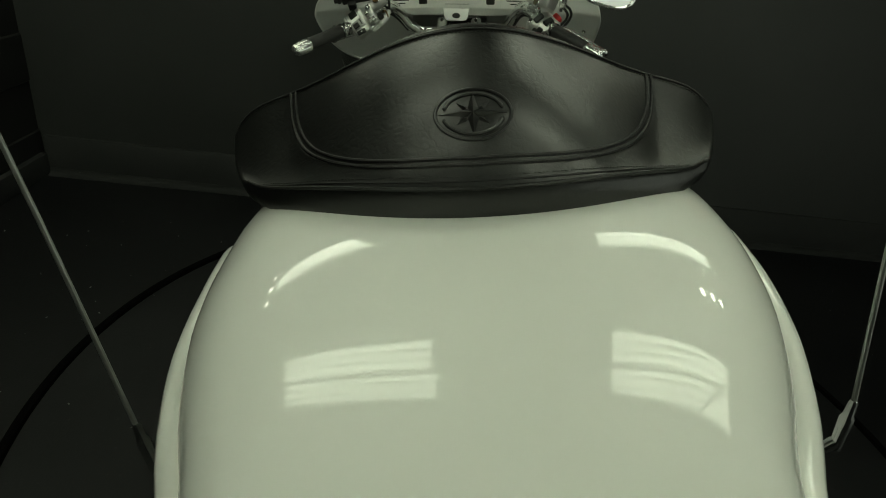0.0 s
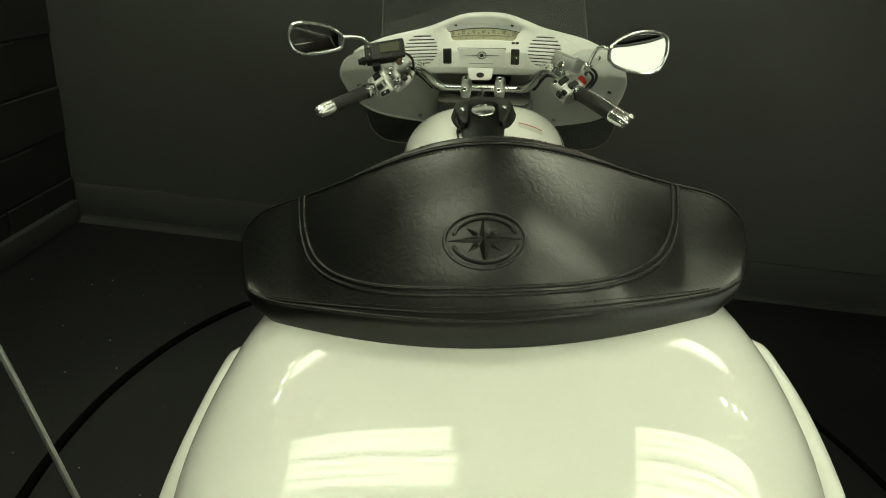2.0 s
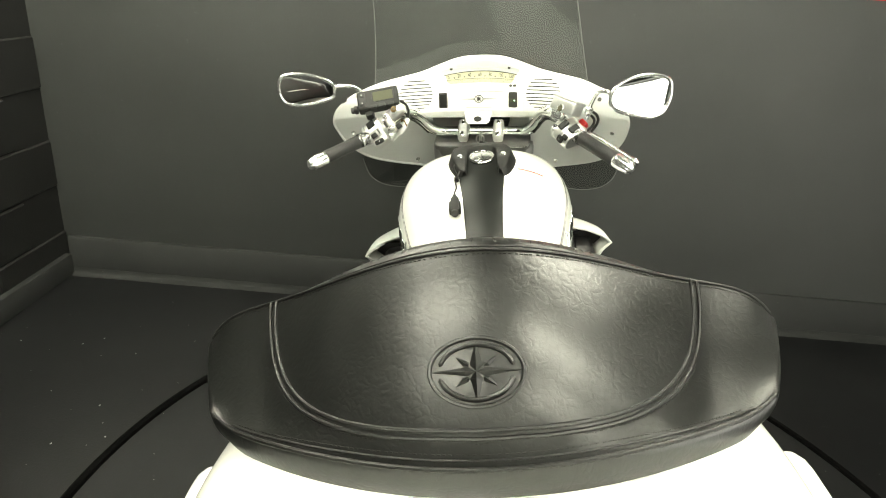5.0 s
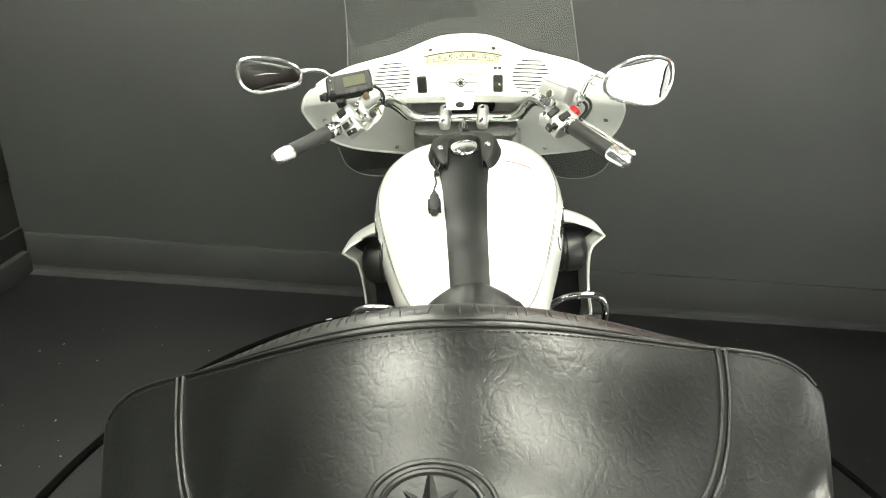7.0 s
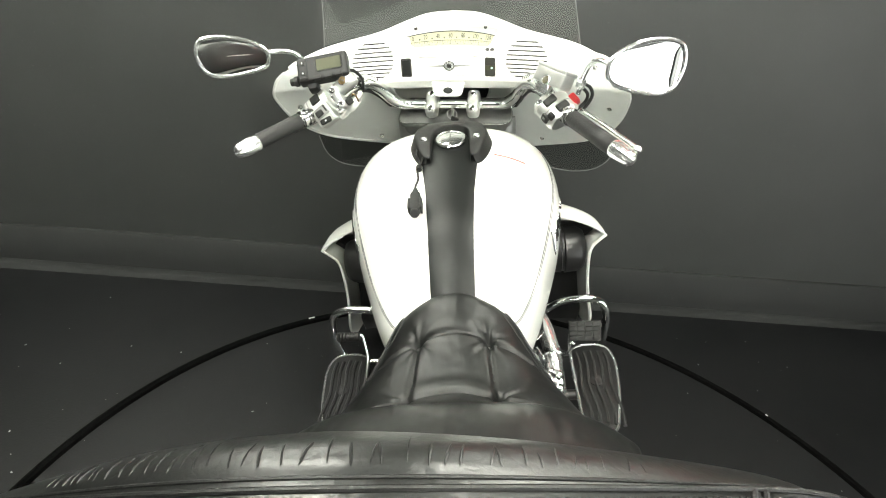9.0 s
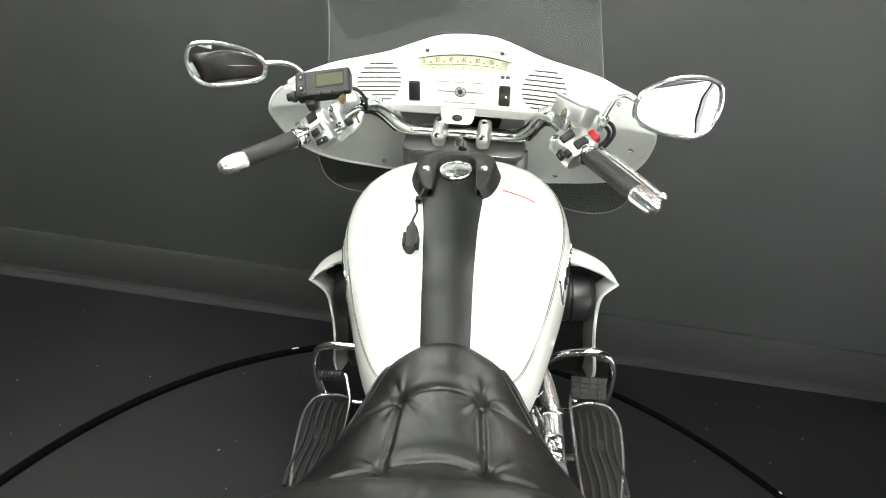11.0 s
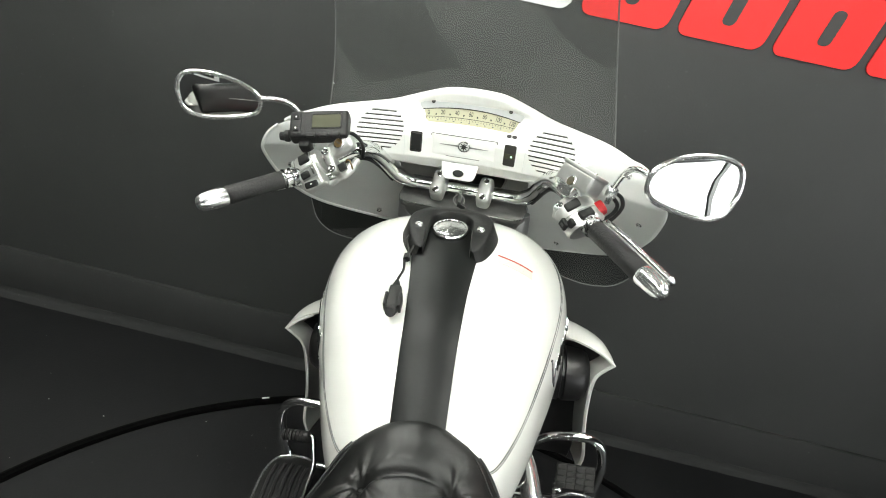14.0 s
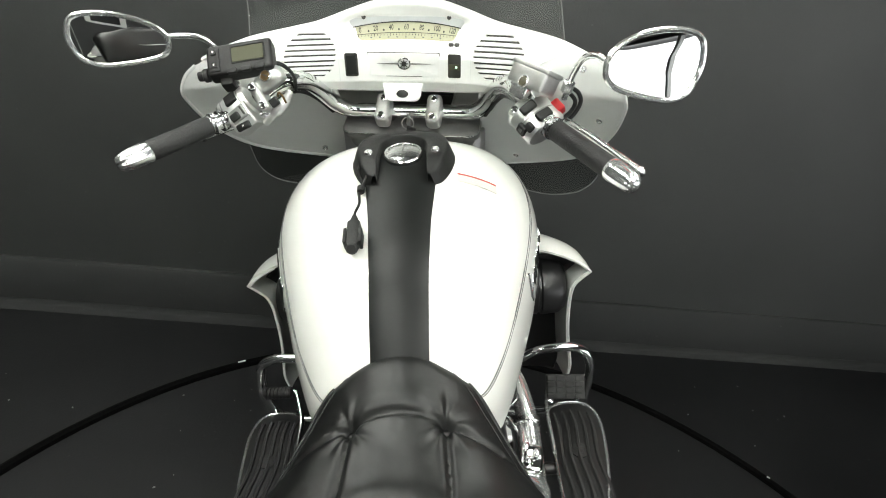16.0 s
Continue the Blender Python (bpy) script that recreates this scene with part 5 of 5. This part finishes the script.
# cables round the bar
for n, pts in enumerate((
        [(0.342, 2.375, 1.046), (0.353, 2.388, 1.036), (0.367, 2.4, 1.024), (0.373, 2.4, 1.007), (0.364, 2.395, 0.987), (0.347, 2.385, 0.972), (0.315, 2.4, 0.95)],
        [(0.338, 2.37, 1.036), (0.35, 2.38, 1.027), (0.361, 2.385, 1.012), (0.357, 2.385, 0.995), (0.338, 2.375, 0.98), (0.31, 2.4, 0.96)],
        [(-0.238, 2.4, 1.068), (-0.222, 2.41, 1.066), (-0.213, 2.43, 1.05), (-0.214, 2.455, 1.028), (-0.222, 2.475, 1.0)])):
    part("cable", steered(tube(glide(pts, 6), 0.0042, 8)), BLACK, bar, "black control cable")
for s in (-1, 1):
    for dy, dz, r, last in ((-0.004, -0.0205, 0.0058, 8), (0.008, -0.022, 0.005, 7)):
        pts = [(s * x, y + dy, z + dz) for x, y, z in BAR[3:last]]
        part("cable", steered(tube(glide(pts, 6), r, 8)), BLACK, bar, "black control cable")

# audio display by the left grip
dm = frame_at((-0.288, 2.385, 1.0755), (0.08, -0.75, 0.66)) @ pose(0, 0, 0, 0, 0, 10) @ Matrix.Scale(1.14, 4)
disp = part("display_unit", steered(rounded_box((0.112, 0.056, 0.03), dm, 0.006, 3)), BLACK, bar, "black handlebar audio display")
part("lcd", steered(plate(rounded_rect(0.054, 0.027, 0.002), dm @ pose(0.015, 0.004, 0.0148), 0.001)), LCD, disp, "grey green display", flat=True)
part("lcd_frame", steered(tube([dm @ Vector((0.015 + u, 0.004 + v, 0.0152)) for u, v in rounded_rect(0.058, 0.031, 0.003, 3)], 0.0012, 6, closed=True)), BLACK, disp)
part("keypad", steered(rounded_box((0.018, 0.046, 0.008), dm @ pose(-0.042, 0, 0.014), 0.003)), RUBBER, disp)
for v in (-0.012, 0.012):
    part("key", steered(rounded_box((0.01, 0.01, 0.004), dm @ pose(-0.042, v, 0.0185), 0.001)), BLACK, disp)
    part("key_mark", steered(rounded_box((0.002, 0.003, 0.0006), dm @ pose(-0.042, v, 0.0207), 0.0)), PALE, disp)
for u in (-0.014, 0.01, 0.034):
    part("lower_key", steered(rounded_box((0.016, 0.009, 0.008), dm @ pose(u, -0.024, 0.013), 0.002)), BLACK, disp)
part("knob", steered(turned([(0, 0.008), (0.004, 0.013), (0.012, 0.013), (0.014, 0.01), (0.024, 0.009)], dm @ Vector((-0.056, -0.016, -0.002)), dm.to_3x3() @ Vector((-1, 0, 0)), 18)), RUBBER, disp)
part("arm", steered(rounded_box((0.022, 0.02, 0.03), dm @ pose(-0.03, -0.03, -0.014), 0.005)), BLACK, disp)


# mirrors
def mirror(s, at, face, roll, stem, size, tall):
    shape = [(-0.5, -0.02), (-0.492, 0.13), (-0.43, 0.235), (-0.28, 0.275), (-0.05, 0.265), (0.2, 0.205), (0.4, 0.105), (0.485, 0.0), (0.49, -0.1), (0.44, -0.18), (0.3, -0.235), (0.0, -0.275), (-0.25, -0.275), (-0.42, -0.2)]
    pts = [Vector((-s * u * 0.176, v * 0.176, 0)) for u, v in shape]
    pts = glide([Vector((p.x * size, p.y * size * tall, 0)) for p in pts], 5, True)
    q = frame_at(at, face) @ pose(0, 0, 0, 0, 0, roll)
    glass = bmesh.new()
    c = glass.verts.new((0, 0, 0.0016))
    rings = [[glass.verts.new(Vector((p.x * k, p.y * k, 0.0016 * (1 - k * k)))) for p in pts] for k in (0.1, 0.2, 0.3, 0.4, 0.5, 0.6, 0.7, 0.8, 0.9, 0.97)]
    n = len(pts)
    for i in range(n):
        glass.faces.new((c, rings[0][i], rings[0][(i + 1) % n]))
        for a, b in zip(rings, rings[1:]):
            glass.faces.new((a[i], b[i], b[(i + 1) % n], a[(i + 1) % n]))
    glass.transform(q)
    back = loft([[q @ Vector((p.x * k, p.y * k, d)) for p in pts] for k, d in ((1.0, 0.0), (1.0, -0.006), (0.93, -0.016), (0.7, -0.025), (0.3, -0.029))])
    m = part("mirror", back, CHROME, bike, "chrome rear view mirror")
    part("mirror_frame", tube([q @ p for p in pts], 0.005, 8, closed=True), POLISH, m)
    part("mirror_glass", glass, MIRROR, m, "mirror glass", sharp=60)
    part("mirror_stem", tube(glide(stem, 8), 0.0055, 10), POLISH, m)
    part("stem_nut", turned([(-0.014, 0.0095), (-0.012, 0.0105), (0.008, 0.0105), (0.01, 0.0085)], stem[-2], Vector(stem[-3]) - Vector(stem[-1]), 6), POLISH, m)


mirror(-1, (-0.503, 2.375, 1.147), (0.375, -0.92, 0.015), -4, [(-0.43, 2.41, 1.142), (-0.40, 2.425, 1.14), (-0.37, 2.435, 1.13), (-0.35, 2.44, 1.10), (-0.335, 2.44, 1.05), (-0.31, 2.43, 0.995)], 0.93, 1.0)
mirror(1, (0.426, 2.19, 1.09), (0.24, -0.96, 0.095), -11, [(0.348, 2.2, 1.098), (0.338, 2.203, 1.104), (0.327, 2.222, 1.1), (0.321, 2.246, 1.086), (0.315, 2.268, 1.062), (0.311, 2.282, 1.04), (0.306, 2.29, 1.015)], 0.95, 1.15)

# triple clamp, fork, key
YOKE = pose(0, 2.64, 0.885, 24)
outline = rounded_rect(0.336, 0.116, 0.026, 6)
yoke = part("triple_clamp", steered(plate(outline, YOKE @ pose(0, 0, -0.004), 0.014, 0.004)), YOKE_PAINT, bike, "grey metal upper fork clamp with bright-lined edges")
part("yoke_body", steered(plate(rounded_rect(0.318, 0.102, 0.024, 6), YOKE @ pose(0, 0.002, -0.046), 0.043)), YOKE_PAINT, yoke)
part("yoke_step", steered(plate(rounded_rect(0.3, 0.094, 0.024, 6), YOKE @ pose(0, 0.004, -0.1), 0.053)), YOKE_PAINT, yoke)
# thin bright metal line between the body and the step
part("yoke_seam", steered(tube([YOKE @ Vector((u, v + 0.003, -0.047)) for u, v in rounded_rect(0.314, 0.1, 0.024, 6)], 0.0016, 6, closed=True)), SATIN, yoke, "thin bright line round the foot of the body")
for s in (-1, 1):
    part("yoke_bolt", steered(turned([(0, 0.011), (0.008, 0.011), (0.01, 0.008), (0.006, 0.005)], YOKE @ Vector((s * 0.125, 0.036, 0.008)), YOKE.to_3x3() @ Vector((0, 0, 1)), 16)), SATIN, yoke)
part("yoke_lower", steered(rounded_box((0.2, 0.06, 0.09), pose(0, 2.665, 0.79, 24), 0.012, 3)), ENGINE, yoke)
for s in (-1, 1):
    part("riser", steered(turned([(-0.05, 0.018), (0, 0.017)], (s * 0.06, 2.63, 0.915), (0, -0.4, 0.9), 18)), SATIN, yoke)
    part("fork_cap", steered(turned([(0, 0.02), (0.01, 0.02), (0.014, 0.014)], (s * 0.125, 2.655, 0.885), (0, -0.4, 0.9), 20)), SATIN, yoke)
    part("fork_leg", steered(tube([(s * 0.125, 2.655, 0.87), (s * 0.125, 2.64, 0.27)], 0.03, 20)), CHROME, yoke, "chrome fork leg")
    part("fork_cover", steered(turned([(0, 0.034), (0.012, 0.036), (0.2, 0.036), (0.21, 0.032)], (s * 0.142, 2.645, 0.872), (0, 0.05, -1), 24)), GUNMETAL, yoke)
# thin bright tube added as the highlight along the clamp's top edge
part("yoke_highlight", steered(tube([YOKE @ Vector((u, v, 0.0085)) for u, v in rounded_rect(0.332, 0.112, 0.025, 6)], 0.0018, 6, closed=True)), SATIN, yoke, "bright line for the highlight on the clamp's edge")
key = part("key", steered(rounded_box((0.004, 0.018, 0.03), pose(0.0, 2.585, 0.905, 20, 0, 30), 0.001)), GUNMETAL, yoke, "dark ignition key with a ring")
part("key_ring", steered(tube([(0.014 * math.cos(a), 2.575, 0.902 + 0.014 * math.sin(a)) for a in [2 * math.pi * k / 24 for k in range(24)]], 0.0012, 6, closed=True)), GUNMETAL, key)
part("key_fob", steered(rounded_box((0.022, 0.004, 0.016), pose(0.008, 2.572, 0.888, 30, 20, 0), 0.001)), BLACK, key)


# ---- lower parts of the motorcycle ----
def side(s, x, y, z):
    return Vector((s * x, y, z))


for s in (-1, 1):
    # leg fairing: a scoop with a flared rear lip
    lip = [(0.2, 2.53, 0.585), (0.27, 2.525, 0.58), (0.32, 2.52, 0.574), (0.36, 2.515, 0.563), (0.40, 2.512, 0.545), (0.424, 2.51, 0.529), (0.44, 2.508, 0.513)]
    roof = glide([side(s, *p) for p in lip], 5)
    edge = [(0.44, 2.508, 0.513), (0.421, 2.512, 0.493), (0.405, 2.516, 0.472), (0.397, 2.518, 0.445), (0.394, 2.52, 0.40), (0.394, 2.52, 0.34), (0.399, 2.52, 0.27), (0.408, 2.52, 0.2), (0.4, 2.52, 0.15)]
    rear = roof + glide([side(s, *p) for p in edge], 5)[1:]
    grid = []
    for k in range(11):
        u = k / 10
        row = []
        for p in rear:
            top = max(0.0, min(1.0, (p.z - 0.47) / 0.06))
            row.append(Vector((p.x * (1 - 0.13 * u * u) - s * 0.05 * u * (1 - top) * 0.4, p.y + 0.27 * u, p.z + top * (0.075 * u - 0.17 * u * u) - 0.02 * u)))
        grid.append(row)
    cowl = part("leg_fairing", sheet(grid, 0.006), WHITE, bike, "white flared leg fairing", sharp=30)
    part("fairing_lip", tube(rear[16:], 0.0036, 8), WHITE, cowl)
    inner_rows = []
    for p in rear[22:]:
        inner_rows.append([Vector((p.x - s * 0.03, p.y + 0.045, p.z)), Vector((p.x - s * 0.045, p.y + 0.055, p.z - 0.002)), Vector((s * 0.30, p.y + 0.07, p.z - 0.01)), Vector((s * 0.17, p.y + 0.06, p.z - 0.02))])
    part("inner_panel", sheet(inner_rows, 0.004), ENGINE, cowl, "black inner panel")
    part("panel_bolt", turned([(0, 0.0075), (0.003, 0.007), (0.004, 0.004), (0.002, 0.003)], (s * 0.36, 2.56, 0.36), (0, -0.7, 0.7), 14), ENGINE, cowl)
    drum = part("intake_drum", turned([(0, 0.03), (0.0, 0.066), (0.004, 0.072), (0.036, 0.076), (0.039, 0.071), (0.046, 0.071), (0.049, 0.077), (0.092, 0.073), (0.108, 0.062), (0.116, 0.04), (0.118, 0.005)], (s * 0.27, 2.56, 0.443), (s, 0, 0), 32), ENGINE, bike, "black rounded intake cover")
    # engine guard
    guard = [(0.13, 2.41, 0.25), (0.2, 2.415, 0.285), (0.262, 2.42, 0.32), (0.295, 2.42, 0.338), (0.345, 2.42, 0.345), (0.388, 2.42, 0.342), (0.421, 2.42, 0.322), (0.436, 2.42, 0.272), (0.431, 2.42, 0.205), (0.416, 2.42, 0.157), (0.37, 2.42, 0.13), (0.2, 2.42, 0.12)]
    part("engine_guard", tube(glide([side(s, *p) for p in guard], 6), 0.0125, 14), CHROME, bike, "bent chrome engine guard tube")
    # floorboard
    out = [(0.306, 2.07), (0.307, 2.17), (0.309, 2.29), (0.314, 2.33), (0.335, 2.348), (0.365, 2.354), (0.403, 2.35), (0.424, 2.33), (0.433, 2.295), (0.433, 2.25), (0.42, 2.15), (0.402, 2.07), (0.386, 2.02), (0.35, 2.0), (0.316, 2.015)]
    ring = glide([(s * x, y, 0) for x, y in out], 4, True)
    board = part("floorboard", plate([(p.x, p.y) for p in ring], pose(0, 0, 0.203), 0.012, 0.003), BLACK, bike, "rider floorboard with a ribbed rubber mat")
    part("board_edge", tube([Vector((p.x, p.y, 0.215)) for p in ring], 0.0045, 8, closed=True), CAST, board)
    for k in range(5):
        x = 0.327 + 0.0205 * k
        pts = [(s * (x + 0.004 * math.sin(j * 1.3)), 2.04 + 0.285 * j / 7 - 0.004 * abs(k - 2), 0.2155) for j in range(8)]
        part("mat_rib", tube(glide(pts, 3), 0.0055, 6), RUBBER, board)
    part("mat_disc", turned([(0, 0.022), (0.003, 0.021), (0.004, 0.012), (0.0055, 0.008)], (s * 0.368, 2.2, 0.2145), (0, 0, 1), 24), RUBBER, board)
    part("board_arm", tube([(s * 0.34, 2.17, 0.195), (s * 0.12, 2.15, 0.21)], 0.014, 10), ENGINE, board)

# brake pedal
PEDAL = pose(0.357, 2.347, 0.278, 58, 0, -3)
pedal = part("brake_pedal", rounded_box((0.095, 0.06, 0.012), PEDAL, 0.003), DUSTY, bike, "foot brake pedal with a ribbed rubber pad")
for k in range(4):
    for j in range(4):
        part("pad_block", rounded_box((0.0218, 0.0132, 0.006), PEDAL @ pose(-0.0345 + 0.023 * k, -0.0215 + 0.0143 * j, 0.0055), 0.0015, 1), DUSTY, pedal)
part("pedal_arm", tube(glide([(0.314, 2.35, 0.262), (0.311, 2.345, 0.246), (0.304, 2.3, 0.254), (0.3, 2.23, 0.264), (0.298, 2.15, 0.268)], 6), 0.0052, 10), POLISH, pedal, "bright pedal arm")
part("arm_bolt", turned([(0, 0.007), (0.008, 0.007), (0.01, 0.004)], (0.318, 2.335, 0.243), (0.3, -0.7, 0.6), 12), CHROME, pedal)
# shift lever with pegs
shift = part("shift_lever", tube(glide([(-0.33, 2.348, 0.294), (-0.32, 2.345, 0.292), (-0.312, 2.325, 0.275), (-0.302, 2.29, 0.25), (-0.298, 2.22, 0.24), (-0.29, 2.13, 0.24)], 6), 0.007, 10), CHROME, bike, "chrome shift lever")
part("shift_peg", turned([(0, 0.010), (0.004, 0.014), (0.07, 0.014), (0.076, 0.01)], (-0.328, 2.346, 0.294), (-1, 0.05, -0.05), 18), RUBBER, shift)
for k in range(7):
    part("peg_rib", turned([(0, 0.0155), (0.004, 0.0155)], (-0.335 - 0.0095 * k, 2.3465, 0.2935), (-1, 0.05, -0.05), 18), RUBBER, shift)

# exhaust and engine
pipe = glide([(0.12, 2.3, 0.44), (0.16, 2.315, 0.425), (0.194, 2.3, 0.405), (0.221, 2.25, 0.385), (0.235, 2.17, 0.365), (0.237, 2.09, 0.34), (0.24, 1.9, 0.27), (0.25, 1.4, 0.22), (0.25, 0.9, 0.24)], 8)
exhaust = part("exhaust_pipe", tube(pipe, 0.023, 20), POLISH, bike, "curved chrome exhaust pipe")
part("pipe_clamp", turned([(-0.008, 0.026), (-0.006, 0.028), (0.006, 0.028), (0.008, 0.026)], pipe[34], pipe[35] - pipe[33], 24), SATIN, exhaust)
flange = part("exhaust_flange", rounded_box((0.046, 0.06, 0.04), pose(0.23, 2.06, 0.35, 12, 8, -8), 0.008, 3), CHROME, exhaust, "chrome flange with bolts")
for u, v in ((-0.008, -0.016), (0.012, 0.0), (-0.008, 0.018)):
    part("flange_bolt", turned([(0, 0.0085), (0.008, 0.0085), (0.01, 0.005)], (0.23 + u, 2.06 + v, 0.371), (0.1, -0.25, 1), 6), SATIN, flange)
part("flange_cover", turned([(-0.03, 0.02), (-0.02, 0.034), (0.02, 0.034), (0.03, 0.02)], (0.224, 2.005, 0.325), (0.5, -0.2, 0.8), 24), POLISH, exhaust, "polished round cover")
engine = part("engine", rounded_box((0.36, 0.62, 0.36), pose(0, 2.12, 0.33), 0.05, 4), ENGINE, bike, "black engine with finned cylinders")
for s in (-1, 1):
    for k in range(7):
        part("fin", rounded_box((0.10, 0.22, 0.008), pose(s * 0.14, 2.3, 0.40 + 0.024 * k), 0.003), ENGINE, engine)
    part("engine_cover", turned([(0, 0.12), (0.02, 0.12), (0.035, 0.1), (0.04, 0.05)], (s * 0.17, 2.05, 0.33), (s, 0, 0), 32), ENGINE if s < 0 else CHROME, engine)
part("air_cleaner", turned([(0, 0.075), (0.03, 0.075), (0.045, 0.06), (0.05, 0.02)], (0.16, 2.16, 0.50), (1, 0, 0.1), 32), CHROME, engine, "chrome air cleaner cover")
part("regulator_spring", tube([(0.2 + 0.008 * math.cos(k), 2.355 + 0.002 * k * 0.2, 0.45 + 0.008 * math.sin(k)) for k in range(40)], 0.0025, 6), BLACK, engine)
part("frame_rail", tube(glide([(0, 2.5, 0.78), (0, 2.3, 0.63), (0, 1.9, 0.54), (0, 1.5, 0.56), (0, 1.1, 0.6)], 6), 0.05, 12), ENGINE, bike, "black frame backbone")
part("rear_fender", sheet([[Vector((0.12 * math.cos(b), 1.02 + (0.36 + 0.04 * math.sin(b)) * math.cos(a), 0.34 + (0.36 + 0.04 * math.sin(b)) * math.sin(a))) for b in [math.pi * j / 12 for j in range(13)]] for a in [radians(10 + 150 * k / 30) for k in range(31)]], 0.004), WHITE, bike, "white rear fender")
for name, y, r, w in (("front_wheel", 2.645, 0.29, 0.06), ("rear_wheel", 1.06, 0.325, 0.09)):
    c = Vector((0, y, 0.29 - 0.022 if y > 2 else 0.325 - 0.008))
    ring = [c + Vector((0, (r - w * 0.9) * math.cos(a), (r - w * 0.9) * math.sin(a))) for a in [2 * math.pi * k / 48 for k in range(48)]]
    tyre = tube(ring, w * 0.9, 16, closed=True)
    if y > 2:
        steered(tyre)
    wheel = part(name, tyre, TYRE, bike, "black road tyre on a silver rim")
    rimb = turned([(-w * 0.7, r * 0.66), (-w * 0.7, r * 0.72), (0, r * 0.6), (w * 0.7, r * 0.72), (w * 0.7, r * 0.66)], c, (1, 0, 0), 40)
    part("rim", steered(rimb) if y > 2 else rimb, SATIN, wheel)
ff = sheet([[Vector((0.085 * math.cos(b), 2.645 + (0.292 + 0.02 * math.sin(b)) * math.cos(a), 0.268 + (0.292 + 0.02 * math.sin(b)) * math.sin(a))) for b in [math.pi * j / 10 for j in range(11)]] for a in [radians(20 + 150 * k / 30) for k in range(31)]], 0.004)
part("front_fender", steered(ff), WHITE, bike, "white front fender")
part("side_stand", tube([(-0.10, 2.0, 0.2), (-0.2, 1.9, 0.12), (-0.315, 1.8, 0.062)], 0.012, 10), CHROME, bike, "chrome side stand")


# ---- painted blocks of the left wall ----
def block_mesh():
    b = rounded_box((0.012, 0.392, 0.192), Matrix(), 0.005, 1)
    me = bpy.data.meshes.new("block")
    b.to_mesh(me)
    b.free()
    me.materials.append(BLOCK)
    return me


rng = random.Random(11)
shared = block_mesh()
for row in range(13):
    for k in range(10):
        y = 2.63 - 0.2 * (row % 2) - 0.4 * k
        ob = new("block", shared)
        ob.parent = wall_left
        ob.matrix_local = pose(-1.906 + rng.uniform(-0.001, 0.0015), y, 0.1 + 0.2 * row, 0, 0, 0)
